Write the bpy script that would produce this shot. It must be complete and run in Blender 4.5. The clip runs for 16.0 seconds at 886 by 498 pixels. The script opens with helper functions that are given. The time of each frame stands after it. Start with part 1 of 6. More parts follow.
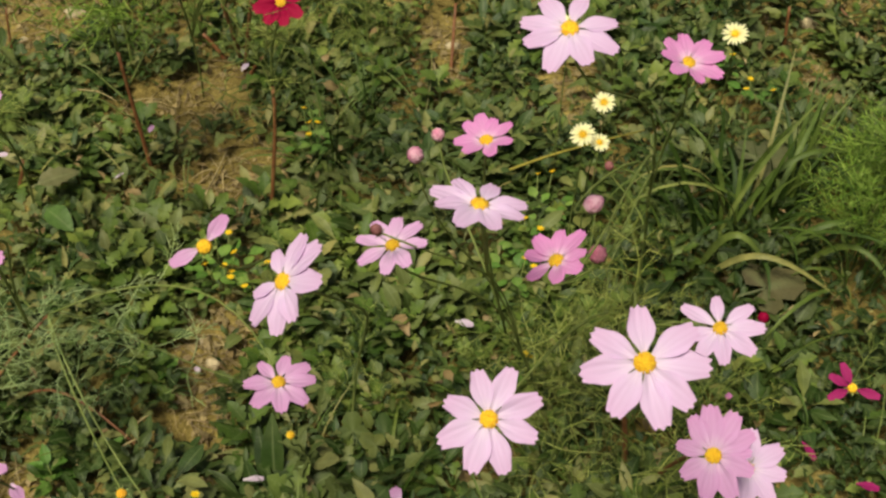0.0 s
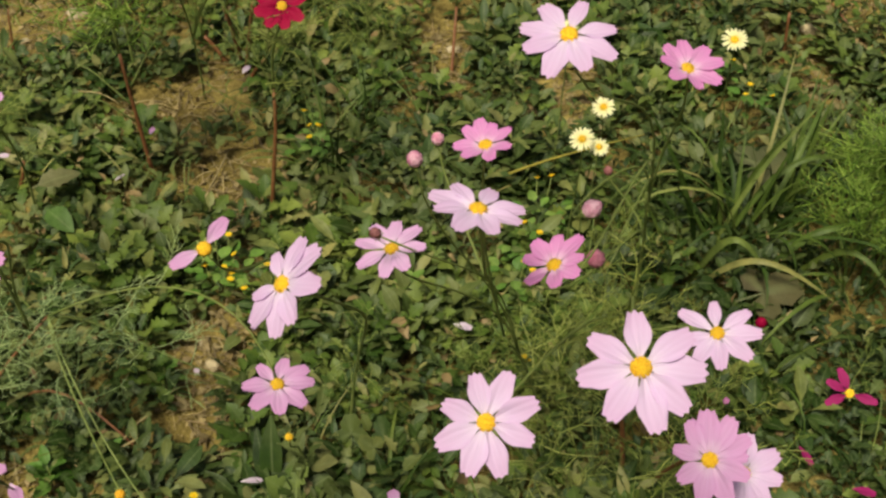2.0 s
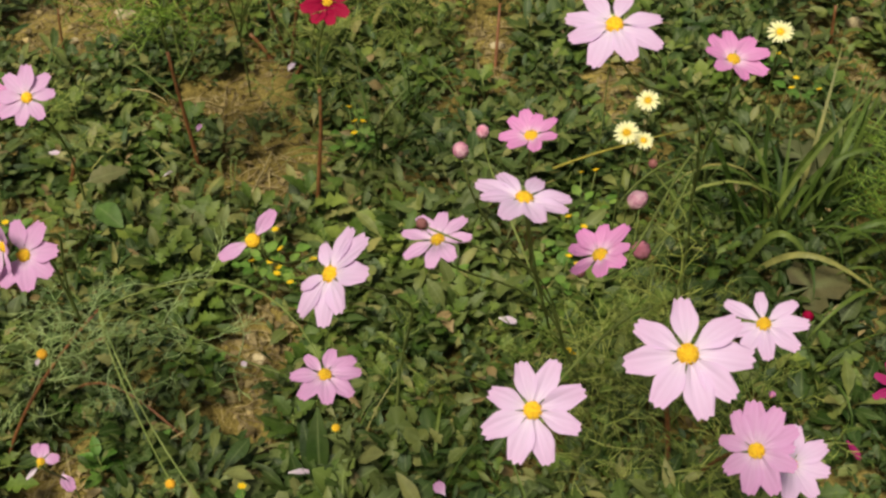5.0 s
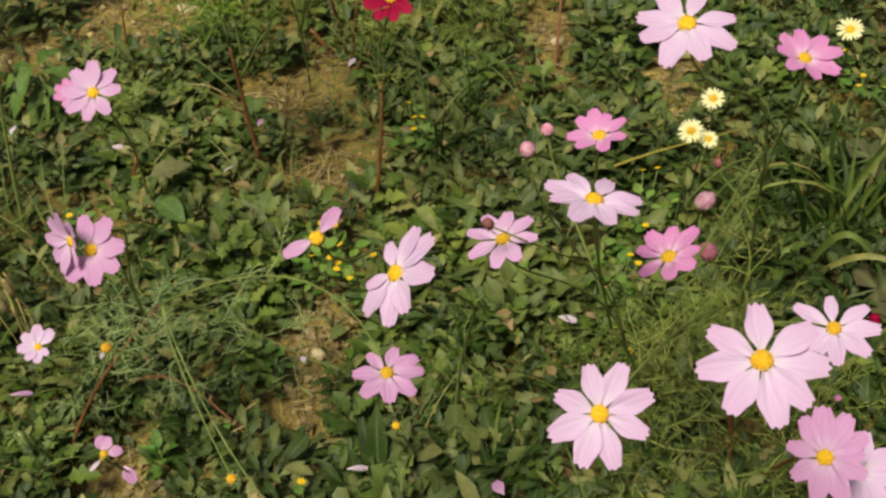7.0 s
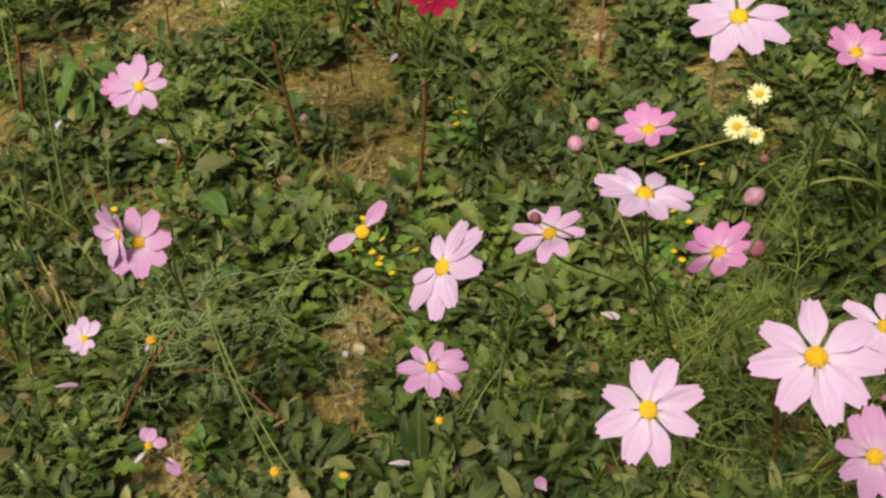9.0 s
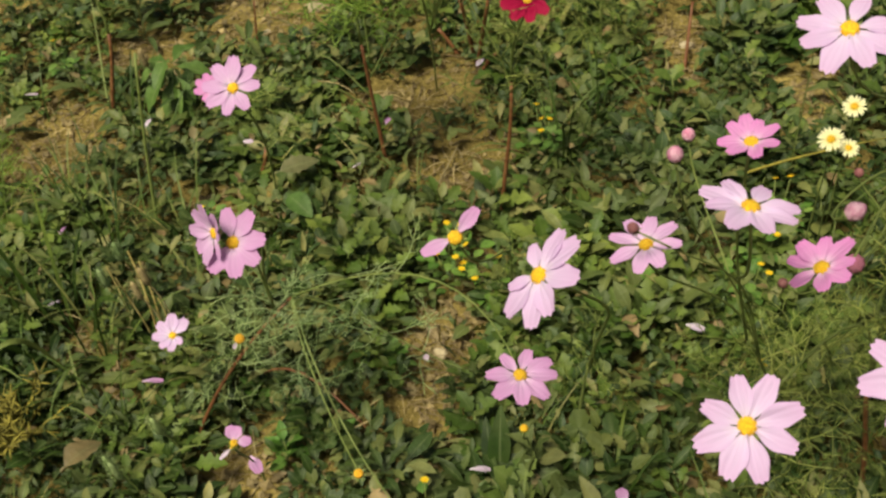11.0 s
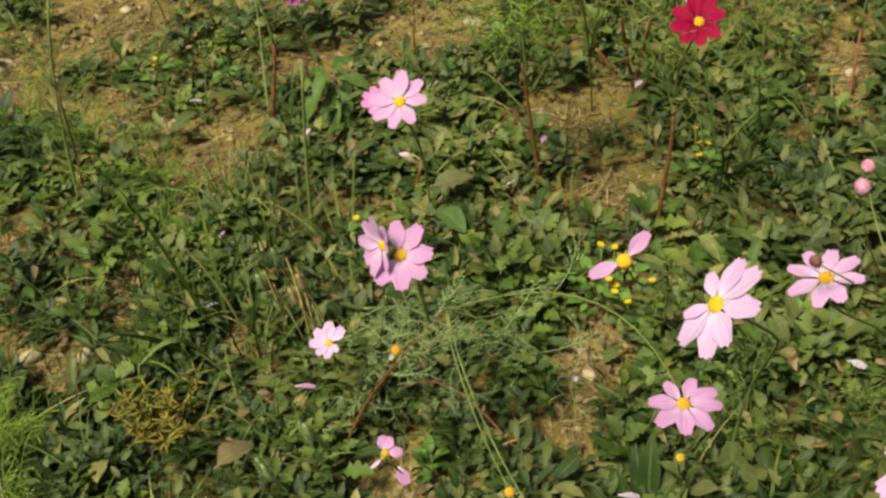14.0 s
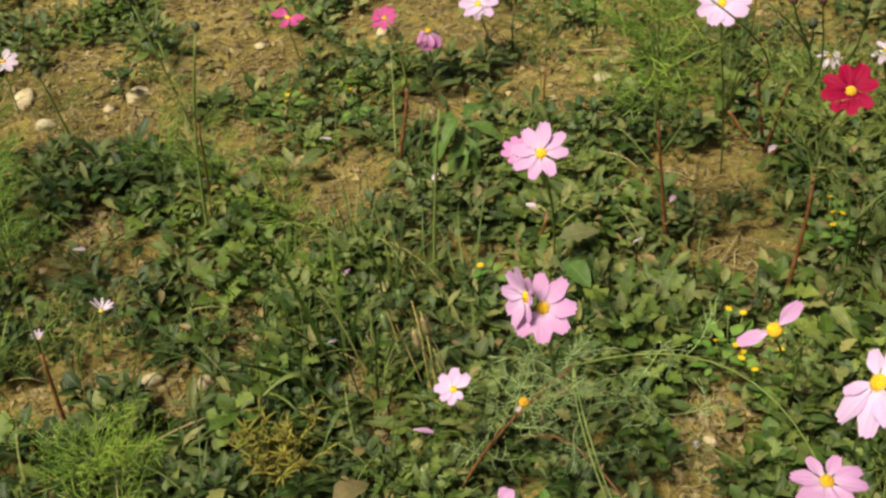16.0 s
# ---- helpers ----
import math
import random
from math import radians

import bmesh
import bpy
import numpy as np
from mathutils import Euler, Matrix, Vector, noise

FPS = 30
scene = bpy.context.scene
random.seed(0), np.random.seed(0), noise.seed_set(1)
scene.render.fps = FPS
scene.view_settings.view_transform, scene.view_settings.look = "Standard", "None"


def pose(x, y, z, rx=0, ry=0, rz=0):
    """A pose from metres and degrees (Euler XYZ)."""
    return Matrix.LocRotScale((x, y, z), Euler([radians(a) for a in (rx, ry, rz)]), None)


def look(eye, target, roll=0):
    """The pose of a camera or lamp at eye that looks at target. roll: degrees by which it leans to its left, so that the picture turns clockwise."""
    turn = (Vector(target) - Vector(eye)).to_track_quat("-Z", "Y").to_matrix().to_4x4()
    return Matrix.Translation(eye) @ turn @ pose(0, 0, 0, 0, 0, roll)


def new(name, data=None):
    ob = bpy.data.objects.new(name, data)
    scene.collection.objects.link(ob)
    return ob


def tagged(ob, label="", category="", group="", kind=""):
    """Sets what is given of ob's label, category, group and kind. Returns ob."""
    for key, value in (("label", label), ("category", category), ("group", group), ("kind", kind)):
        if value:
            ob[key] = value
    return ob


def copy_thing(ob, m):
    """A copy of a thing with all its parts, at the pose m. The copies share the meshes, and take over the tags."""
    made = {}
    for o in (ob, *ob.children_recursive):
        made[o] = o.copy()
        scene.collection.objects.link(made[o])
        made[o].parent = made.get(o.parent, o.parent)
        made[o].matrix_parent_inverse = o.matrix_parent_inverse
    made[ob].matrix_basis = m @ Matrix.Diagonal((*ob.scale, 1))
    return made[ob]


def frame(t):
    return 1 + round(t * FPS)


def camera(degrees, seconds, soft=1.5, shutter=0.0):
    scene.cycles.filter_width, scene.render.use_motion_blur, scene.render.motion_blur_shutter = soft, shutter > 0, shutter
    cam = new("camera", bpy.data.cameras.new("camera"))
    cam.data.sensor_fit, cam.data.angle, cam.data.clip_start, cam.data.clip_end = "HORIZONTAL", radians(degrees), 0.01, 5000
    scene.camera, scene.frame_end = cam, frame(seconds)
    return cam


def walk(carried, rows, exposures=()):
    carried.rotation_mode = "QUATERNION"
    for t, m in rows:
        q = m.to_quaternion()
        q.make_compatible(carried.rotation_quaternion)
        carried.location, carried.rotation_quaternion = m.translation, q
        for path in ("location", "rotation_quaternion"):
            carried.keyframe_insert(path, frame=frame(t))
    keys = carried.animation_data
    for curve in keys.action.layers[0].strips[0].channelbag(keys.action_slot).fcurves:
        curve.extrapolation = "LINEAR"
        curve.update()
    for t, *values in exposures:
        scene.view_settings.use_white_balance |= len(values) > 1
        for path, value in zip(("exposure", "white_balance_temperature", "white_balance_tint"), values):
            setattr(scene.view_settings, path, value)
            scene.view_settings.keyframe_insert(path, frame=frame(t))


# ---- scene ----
cam = camera(40.64, 16.0, soft=2.6)
PATH = [
    (0, (0.0180, 0.0239, 1.1652), (-0.0042, 1.4766, -0.2092), 1.06),
    (0.5, (0.0208, 0.0248, 1.1647), (-0.0009, 1.4750, -0.2125), 1.00),
    (1, (0.0172, 0.0257, 1.1663), (-0.0059, 1.4750, -0.2119), 1.10),
    (1.5, (0.0194, 0.0235, 1.1659), (-0.0062, 1.4753, -0.2095), 1.05),
    (2, (0.0191, 0.0214, 1.1689), (-0.0034, 1.4771, -0.2024), 1.39),
    (2.5, (0.0187, 0.0125, 1.1693), (-0.0166, 1.4707, -0.1991), 1.09),
    (3, (0.0179, 0.0092, 1.1696), (-0.0381, 1.4668, -0.1987), 0.58),
    (3.5, (0.0176, 0.0118, 1.1678), (-0.0520, 1.4699, -0.1993), 0.13),
    (6, (0.0130, 0.0110, 1.1690), (-0.1171, 1.4581, -0.2054), -1.51),
    (6.5, (0.0096, 0.0136, 1.1672), (-0.1536, 1.4579, -0.2066), -2.01),
    (7, (0.0055, 0.0178, 1.1681), (-0.1732, 1.4563, -0.2098), -2.38),
    (7.5, (0.0004, 0.0180, 1.1653), (-0.1932, 1.4547, -0.2126), -2.73),
    (8, (-0.0010, 0.0188, 1.1659), (-0.2105, 1.4491, -0.2162), -3.07),
    (10.5, (-0.0167, 0.0138, 1.1646), (-0.3265, 1.4363, -0.2067), -4.74),
    (11, (-0.0246, 0.0164, 1.1671), (-0.3732, 1.4327, -0.2012), -5.21),
    (11.5, (-0.0294, 0.0174, 1.1668), (-0.4145, 1.4264, -0.1994), -5.84),
    (12, (-0.0348, 0.0193, 1.1688), (-0.4689, 1.4216, -0.1896), -6.63),
    (12.5, (-0.0438, 0.0181, 1.1687), (-0.5046, 1.4165, -0.1849), -6.82),
    (13, (-0.0484, 0.0173, 1.1678), (-0.5387, 1.4110, -0.1802), -6.98),
    (13.5, (-0.0547, 0.0128, 1.1707), (-0.5655, 1.4076, -0.1686), -7.41),
    (14, (-0.0599, 0.0115, 1.1711), (-0.6149, 1.3965, -0.1608), -7.88),
    (14.5, (-0.0694, 0.0074, 1.1716), (-0.6724, 1.3812, -0.1509), -8.23),
    (15, (-0.0794, 0.0031, 1.1714), (-0.7150, 1.3750, -0.1376), -7.80),
    (15.5, (-0.0918, 0.0029, 1.1740), (-0.7737, 1.3804, -0.1057), -7.93),
    (16, (-0.1075, -0.0008, 1.1772), (-0.8131, 1.3844, -0.0811), -7.31),
]
walk(cam, [(t, look(eye, target, roll)) for t, eye, target, roll in PATH], ((0, 0.22), (8, 0.21), (12, 0.36), (16, 0.55)))

# ---- light ----
world = bpy.data.worlds.new("sky")
scene.world = world
world.use_nodes = True
wt = world.node_tree
sky = wt.nodes.new("ShaderNodeTexSky")
sky.sky_type = "NISHITA"
sky.sun_disc = False
sky.sun_elevation = radians(64)
sky.sun_rotation = radians(207)
sky.air_density, sky.dust_density = 1.0, 6.0
wt.links.new(sky.outputs[0], wt.nodes["Background"].inputs[0])
wt.nodes["Background"].inputs[1].default_value = 0.038

sun = new("sun", bpy.data.lights.new("sun", "SUN"))
sun.data.energy, sun.data.angle, sun.data.color = 4.1, radians(20), (1.0, 0.95, 0.75)
sun.matrix_world = look((-0.66, -1.3, 3.0), (0, 0, 0))


# ---- materials ----
def node_material(name):
    m = bpy.data.materials.new(name)
    m.use_nodes = True
    t = m.node_tree
    return m, t, t.nodes["Principled BSDF"]


def add(t, kind, **values):
    n = t.nodes.new(kind)
    for key, v in values.items():
        n.inputs[key].default_value = v
    return n


def ramp(t, source, stops):
    n = t.nodes.new("ShaderNodeValToRGB")
    e = n.color_ramp.elements
    while len(e) < len(stops):
        e.new(0.5)
    for el, (at, c) in zip(e, stops):
        el.position, el.color = at, (*c, 1)
    t.links.new(source, n.inputs[0])
    return n


def world_noise(t, scale, detail=4):
    g = t.nodes.new("ShaderNodeNewGeometry")
    n = add(t, "ShaderNodeTexNoise", Scale=scale, Detail=detail)
    t.links.new(g.outputs["Position"], n.inputs["Vector"])
    return n


def mixed(t, kind, fac, a, b):
    n = t.nodes.new("ShaderNodeMix")
    n.data_type, n.blend_type = "RGBA", kind
    for socket, v in ((n.inputs[0], fac), (n.inputs[6], a), (n.inputs[7], b)):
        if isinstance(v, (int, float)):
            socket.default_value = v
        elif isinstance(v, tuple):
            socket.default_value = (*v, 1)
        else:
            t.links.new(v, socket)
    return n.outputs[2]


def arithmetic(t, op, a, b=0.0):
    n = t.nodes.new("ShaderNodeMath")
    n.operation = op
    for socket, v in zip(n.inputs, (a, b)):
        if isinstance(v, (int, float)):
            socket.default_value = v
        else:
            t.links.new(v, socket)
    return n.outputs[0]


def bumped(t, bsdf, height, strength, distance):
    b = add(t, "ShaderNodeBump", Strength=strength, Distance=distance)
    t.links.new(height, b.inputs["Height"])
    t.links.new(b.outputs[0], bsdf.inputs["Normal"])
    return b


def any_random(t):
    """One number a leaf, whether it is an object of its own or one of many in a mesh."""
    o = t.nodes.new("ShaderNodeObjectInfo")
    g = t.nodes.new("ShaderNodeNewGeometry")
    return arithmetic(t, "FRACT", arithmetic(t, "ADD", o.outputs["Random"], g.outputs["Random Per Island"]))


def thin(m, t, bsdf, colour, share):
    """Lets light through a thin leaf or petal."""
    tr = t.nodes.new("ShaderNodeBsdfTranslucent")
    t.links.new(colour, tr.inputs[0])
    mix = add(t, "ShaderNodeMixShader", Fac=share)
    t.links.new(bsdf.outputs[0], mix.inputs[1])
    t.links.new(tr.outputs[0], mix.inputs[2])
    t.links.new(mix.outputs[0], t.nodes["Material Output"].inputs[0])


def leaf_material(name, stops, dust=0.38, rib=0.35, share=0.14):
    m, t, b = node_material(name)
    base = ramp(t, any_random(t), stops).outputs[0]
    blotch = world_noise(t, 70, 3)
    base = mixed(t, "MULTIPLY", 0.7, base, ramp(t, blotch.outputs[0], ((0.3, (0.6, 0.62, 0.55)), (0.7, (1.25, 1.2, 1.1)))).outputs[0])
    stand = world_noise(t, 5.5, 3)
    base = mixed(t, "MULTIPLY", 0.8, base, ramp(t, stand.outputs[0], ((0.35, (0.62, 0.7, 0.72)), (0.5, (1, 1, 1)), (0.68, (1.3, 1.2, 1.1)))).outputs[0])
    grime = world_noise(t, 9, 5)
    base = mixed(t, "MIX", ramp(t, grime.outputs[0], ((0.42, (0, 0, 0)), (0.72, (dust, dust, dust)))).outputs[0], base, (0.15, 0.162, 0.056))
    uv = t.nodes.new("ShaderNodeTexCoord")
    sep = t.nodes.new("ShaderNodeSeparateXYZ")
    t.links.new(uv.outputs["UV"], sep.inputs[0])
    side = arithmetic(t, "ABSOLUTE", arithmetic(t, "SUBTRACT", sep.outputs[1], 0.5))
    vein = ramp(t, side, ((0.0, (rib, rib, rib)), (0.07, (0, 0, 0)))).outputs[0]
    base = mixed(t, "MIX", vein, base, (0.22, 0.26, 0.11))
    t.links.new(base, b.inputs["Base Color"])
    b.inputs["Roughness"].default_value = 0.5
    b.inputs["Specular IOR Level"].default_value = 0.24
    slant = add(t, "ShaderNodeTexWave", Scale=2.2, Distortion=2.5)
    t.links.new(uv.outputs["UV"], slant.inputs["Vector"])
    fine = arithmetic(t, "ADD", arithmetic(t, "MULTIPLY", slant.outputs[1], 0.15), world_noise(t, 350, 2).outputs[0])
    bumped(t, b, fine, 0.5, 0.0015)
    thin(m, t, b, base, share)
    return m


def plain_stalk(name, stops, rough=0.6, scale=60):
    m, t, b = node_material(name)
    c = ramp(t, world_noise(t, scale, 4).outputs[0], stops).outputs[0]
    t.links.new(c, b.inputs["Base Color"])
    b.inputs["Roughness"].default_value = rough
    bumped(t, b, world_noise(t, 500, 2).outputs[0], 0.4, 0.001)
    return m


def petal_material(name, tip, middle, heart, share=0.3):
    m, t, b = node_material(name)
    uv = t.nodes.new("ShaderNodeTexCoord")
    sep = t.nodes.new("ShaderNodeSeparateXYZ")
    t.links.new(uv.outputs["UV"], sep.inputs[0])
    along = ramp(t, sep.outputs[0], ((0.05, heart), (0.4, middle), (1.0, tip))).outputs[0]
    ribs = add(t, "ShaderNodeTexWave", Scale=1.3, Distortion=1.2)
    ribs.bands_direction = "Y"
    t.links.new(uv.outputs["UV"], ribs.inputs["Vector"])
    shade = ramp(t, ribs.outputs[1], ((0.0, (0.97, 0.945, 0.96)), (0.6, (1, 1, 1)))).outputs[0]
    base = mixed(t, "MULTIPLY", 0.8, along, shade)
    lot = ramp(t, any_random(t), ((0.0, (0.95, 0.9, 0.94)), (1.0, (1.0, 1.0, 1.0)))).outputs[0]
    base = mixed(t, "MULTIPLY", 0.8, base, lot)
    t.links.new(base, b.inputs["Base Color"])
    b.inputs["Roughness"].default_value = 0.6
    b.inputs["Specular IOR Level"].default_value = 0.1
    bumped(t, b, ribs.outputs[1], 0.15, 0.0005)
    thin(m, t, b, base, share)
    return m


def soil_material():
    m, t, b = node_material("soil")
    big, mid, fine = world_noise(t, 3.5, 5), world_noise(t, 28, 6), world_noise(t, 190, 4)
    c = ramp(t, big.outputs[0], ((0.3, (0.12, 0.09, 0.028)), (0.55, (0.23, 0.178, 0.056)), (0.75, (0.36, 0.29, 0.1)))).outputs[0]
    c = mixed(t, "MULTIPLY", 0.8, c, ramp(t, mid.outputs[0], ((0.32, (0.5, 0.48, 0.45)), (0.62, (1.2, 1.18, 1.1)))).outputs[0])
    c = mixed(t, "MULTIPLY", 0.7, c, ramp(t, fine.outputs[0], ((0.35, (0.6, 0.58, 0.55)), (0.7, (1.35, 1.32, 1.25)))).outputs[0])
    g = t.nodes.new("ShaderNodeNewGeometry")
    far = t.nodes.new("ShaderNodeVectorMath")
    far.operation = "LENGTH"
    t.links.new(g.outputs["Position"], far.inputs[0])
    meadow = ramp(t, world_noise(t, 1.3, 6).outputs[0], ((0.35, (0.05, 0.08, 0.025)), (0.6, (0.11, 0.13, 0.05)), (0.75, (0.24, 0.19, 0.1)))).outputs[0]
    c = mixed(t, "MIX", ramp(t, arithmetic(t, "DIVIDE", far.outputs["Value"], 12.0), ((0.3, (0, 0, 0)), (0.6, (1, 1, 1)))).outputs[0], c, meadow)
    t.links.new(c, b.inputs["Base Color"])
    b.inputs["Roughness"].default_value = 0.95
    b.inputs["Specular IOR Level"].default_value = 0.1
    bumped(t, b, arithmetic(t, "ADD", mid.outputs[0], arithmetic(t, "MULTIPLY", fine.outputs[0], 0.5)), 0.9, 0.012)
    return m


def grain_material(name, stops, scale, rough=0.85):
    m, t, b = node_material(name)
    c = ramp(t, world_noise(t, scale, 5).outputs[0], stops).outputs[0]
    lot = ramp(t, any_random(t), ((0.0, (0.65, 0.65, 0.65)), (1.0, (1.15, 1.12, 1.05)))).outputs[0]
    t.links.new(mixed(t, "MULTIPLY", 0.9, c, lot), b.inputs["Base Color"])
    b.inputs["Roughness"].default_value = rough
    bumped(t, b, world_noise(t, scale * 4, 4).outputs[0], 0.6, 0.003)
    return m


SOIL = soil_material()
LEAF = leaf_material("weed leaf", ((0.0, (0.017, 0.037, 0.006)), (0.3, (0.036, 0.068, 0.01)), (0.45, (0.04, 0.075, 0.022)), (0.66, (0.072, 0.1, 0.022)), (0.86, (0.14, 0.162, 0.045)), (0.97, (0.23, 0.22, 0.08))))
SEEDLING = leaf_material("seedling leaf", ((0.0, (0.055, 0.115, 0.022)), (1.0, (0.095, 0.165, 0.038))), 0.2)
# Leaf colour for dark weeds; also carries shade painted into parts of the carpet.
LEAF_DARK_SHADED = leaf_material("dark and shaded weed leaf", ((0.0, (0.015, 0.034, 0.006)), (0.4, (0.026, 0.05, 0.009)), (0.8, (0.042, 0.068, 0.014)), (1.0, (0.078, 0.097, 0.028))), 0.1)
FRESH = leaf_material("fresh leaf", ((0.0, (0.06, 0.14, 0.02)), (0.5, (0.09, 0.19, 0.03)), (1.0, (0.15, 0.24, 0.05))), 0.15)
MUGWORT = leaf_material("lobed leaf", ((0.0, (0.046, 0.09, 0.013)), (0.5, (0.088, 0.14, 0.022)), (1.0, (0.155, 0.2, 0.04))), 0.3, 0.2)
GRASS = leaf_material("grass blade", ((0.0, (0.02, 0.046, 0.006)), (0.5, (0.042, 0.08, 0.011)), (1.0, (0.1, 0.145, 0.026))), 0.05, 0.2)
GRASS_PALE = leaf_material("pale grass blade", ((0.0, (0.045, 0.085, 0.013)), (0.5, (0.09, 0.14, 0.026)), (0.85, (0.165, 0.205, 0.05)), (1.0, (0.28, 0.25, 0.09))), 0.08, 0.25)
DRY = leaf_material("dry leaf", ((0.0, (0.14, 0.095, 0.042)), (0.6, (0.24, 0.17, 0.08)), (1.0, (0.32, 0.24, 0.12))), 0.2, 0.15, 0.1)
DUSTY_GREEN = leaf_material("grey-green leaf", ((0.0, (0.088, 0.12, 0.032)), (1.0, (0.145, 0.168, 0.052))), 0.3, 0.4)
BROWNED = leaf_material("browned leaf", ((0.0, (0.055, 0.05, 0.022)), (1.0, (0.075, 0.064, 0.03))), 0.3, 0.3, 0.1)
DUSTY = leaf_material("dusty leaf", ((0.0, (0.085, 0.09, 0.04)), (1.0, (0.12, 0.115, 0.055))), 0.35, 0.3, 0.1)
FEATHER = leaf_material("feathery leaf", ((0.0, (0.12, 0.17, 0.028)), (0.5, (0.22, 0.275, 0.06)), (1.0, (0.38, 0.42, 0.12))), 0.2, 0.0)
FEATHER_PALE = leaf_material("pale feathery leaf", ((0.0, (0.19, 0.28, 0.09)), (1.0, (0.39, 0.49, 0.23))), 0.02, 0.0)
GOLD = grain_material("golden dry grass", ((0.3, (0.12, 0.11, 0.01)), (0.7, (0.31, 0.26, 0.035))), 60)
CERISE = petal_material("cerise petal", (0.46, 0.06, 0.22), (0.5, 0.085, 0.25), (0.52, 0.14, 0.28), 0.2)
FEATHER_BRIGHT = leaf_material("bright feathery leaf", ((0.0, (0.1, 0.2, 0.02)), (0.6, (0.21, 0.33, 0.045)), (1.0, (0.34, 0.46, 0.1))), 0.05, 0.0)
GREEN_STALK = plain_stalk("green stalk", ((0.3, (0.12, 0.165, 0.03)), (0.7, (0.22, 0.255, 0.065))))
RED_STALK = plain_stalk("red stalk", ((0.3, (0.115, 0.04, 0.013)), (0.55, (0.2, 0.077, 0.026)), (0.75, (0.29, 0.155, 0.058))), 0.55, 90)
STRAW = grain_material("straw", ((0.3, (0.25, 0.185, 0.075)), (0.7, (0.48, 0.385, 0.19))), 40)
STRAW_GOLD = grain_material("yellow straw", ((0.3, (0.27, 0.2, 0.05)), (0.7, (0.52, 0.42, 0.14))), 40)
STRAW_BROWN = grain_material("brown straw", ((0.3, (0.15, 0.1, 0.048)), (0.7, (0.36, 0.27, 0.14))), 40)
STONE = grain_material("stone", ((0.3, (0.33, 0.26, 0.14)), (0.7, (0.6, 0.5, 0.32))), 45)
CRUMB = grain_material("soil crumb", ((0.3, (0.165, 0.122, 0.05)), (0.7, (0.4, 0.31, 0.14))), 60, 0.95)
DISC = grain_material("flower disc", ((0.25, (0.2, 0.07, 0.004)), (0.38, (0.85, 0.42, 0.005)), (0.68, (0.98, 0.7, 0.03))), 700, 0.7)
DISC_OLD = grain_material("old flower disc", ((0.3, (0.6, 0.25, 0.01)), (0.7, (0.85, 0.5, 0.02))), 900, 0.75)
YELLOW = petal_material("yellow petal", (0.86, 0.62, 0.03), (0.86, 0.58, 0.02), (0.8, 0.45, 0.01))
CREAM = petal_material("cream petal", (0.86, 0.84, 0.5), (0.86, 0.82, 0.42), (0.85, 0.74, 0.2))
PALE = petal_material("pale pink petal", (0.685, 0.455, 0.7), (0.725, 0.54, 0.775), (0.8, 0.68, 0.83))
ROSE = petal_material("rose petal", (0.66, 0.37, 0.64), (0.69, 0.44, 0.68), (0.76, 0.6, 0.75))
LILAC = petal_material("lilac pink petal", (0.61, 0.3, 0.56), (0.64, 0.365, 0.61), (0.72, 0.53, 0.7))
PINK = petal_material("strong pink petal", (0.68, 0.245, 0.55), (0.7, 0.32, 0.59), (0.78, 0.57, 0.73))
RED = petal_material("crimson petal", (0.29, 0.002, 0.035), (0.27, 0.002, 0.035), (0.22, 0.002, 0.03), 0.15)
MAGENTA = petal_material("magenta petal", (0.33, 0.02, 0.125), (0.3, 0.02, 0.115), (0.27, 0.02, 0.1), 0.2)
FADED = petal_material("faded petal", (0.64, 0.5, 0.63), (0.7, 0.59, 0.68), (0.74, 0.67, 0.7))
BUD = grain_material("bud", ((0.35, (0.6, 0.2, 0.34)), (0.65, (0.82, 0.48, 0.6))), 150, 0.6)
BUD_DEEP = grain_material("deep pink bud", ((0.3, (0.42, 0.09, 0.17)), (0.7, (0.68, 0.26, 0.36))), 150, 0.6)
BUD_DARK = grain_material("young bud", ((0.3, (0.2, 0.06, 0.07)), (0.7, (0.34, 0.14, 0.13))), 150, 0.6)
BUD_GREEN = grain_material("green bud", ((0.3, (0.035, 0.045, 0.03)), (0.7, (0.08, 0.09, 0.05))), 150, 0.6)


# ---- mesh building ----
class Shape:
    """Collects vertices, faces and, for each vertex, a place along and across."""

    def __init__(self):
        self.v, self.f, self.uv = [], [], []

    def put(self, verts, faces, uv=None):
        k = len(self.v)
        self.v += [tuple(float(c) for c in p) for p in verts]
        self.f += [tuple(i + k for i in q) for q in faces]
        self.uv += [tuple(map(float, p)) for p in uv] if uv is not None else [(0.5, 0.1)] * len(verts)
        return self

    def mesh(self, name, material, smooth=True):
        me = bpy.data.meshes.new(name)
        me.from_pydata(self.v, [], self.f)
        layer = me.uv_layers.new(name="UVMap")
        index = np.empty(len(me.loops), np.int32)
        me.loops.foreach_get("vertex_index", index)
        layer.data.foreach_set("uv", np.asarray(self.uv, np.float32)[index].ravel())
        me.materials.append(material)
        if smooth:
            me.polygons.foreach_set("use_smooth", np.ones(len(me.polygons), bool))
        me.update()
        return me


def part(name, mesh, parent, m=None, label=""):
    ob = new(name, mesh)
    ob.parent = parent
    if m is not None:
        ob.matrix_basis = m
    return tagged(ob, label)


def thing(name, x, y, label, category, group="", turn=0.0, size=1.0, z=None):
    ob = new(name)
    ob.empty_display_size = 0.02
    ob.matrix_basis = pose(x, y, height(x, y) if z is None else z, 0, 0, turn)
    ob.scale = (size, size, size)
    return tagged(ob, label, category, group)


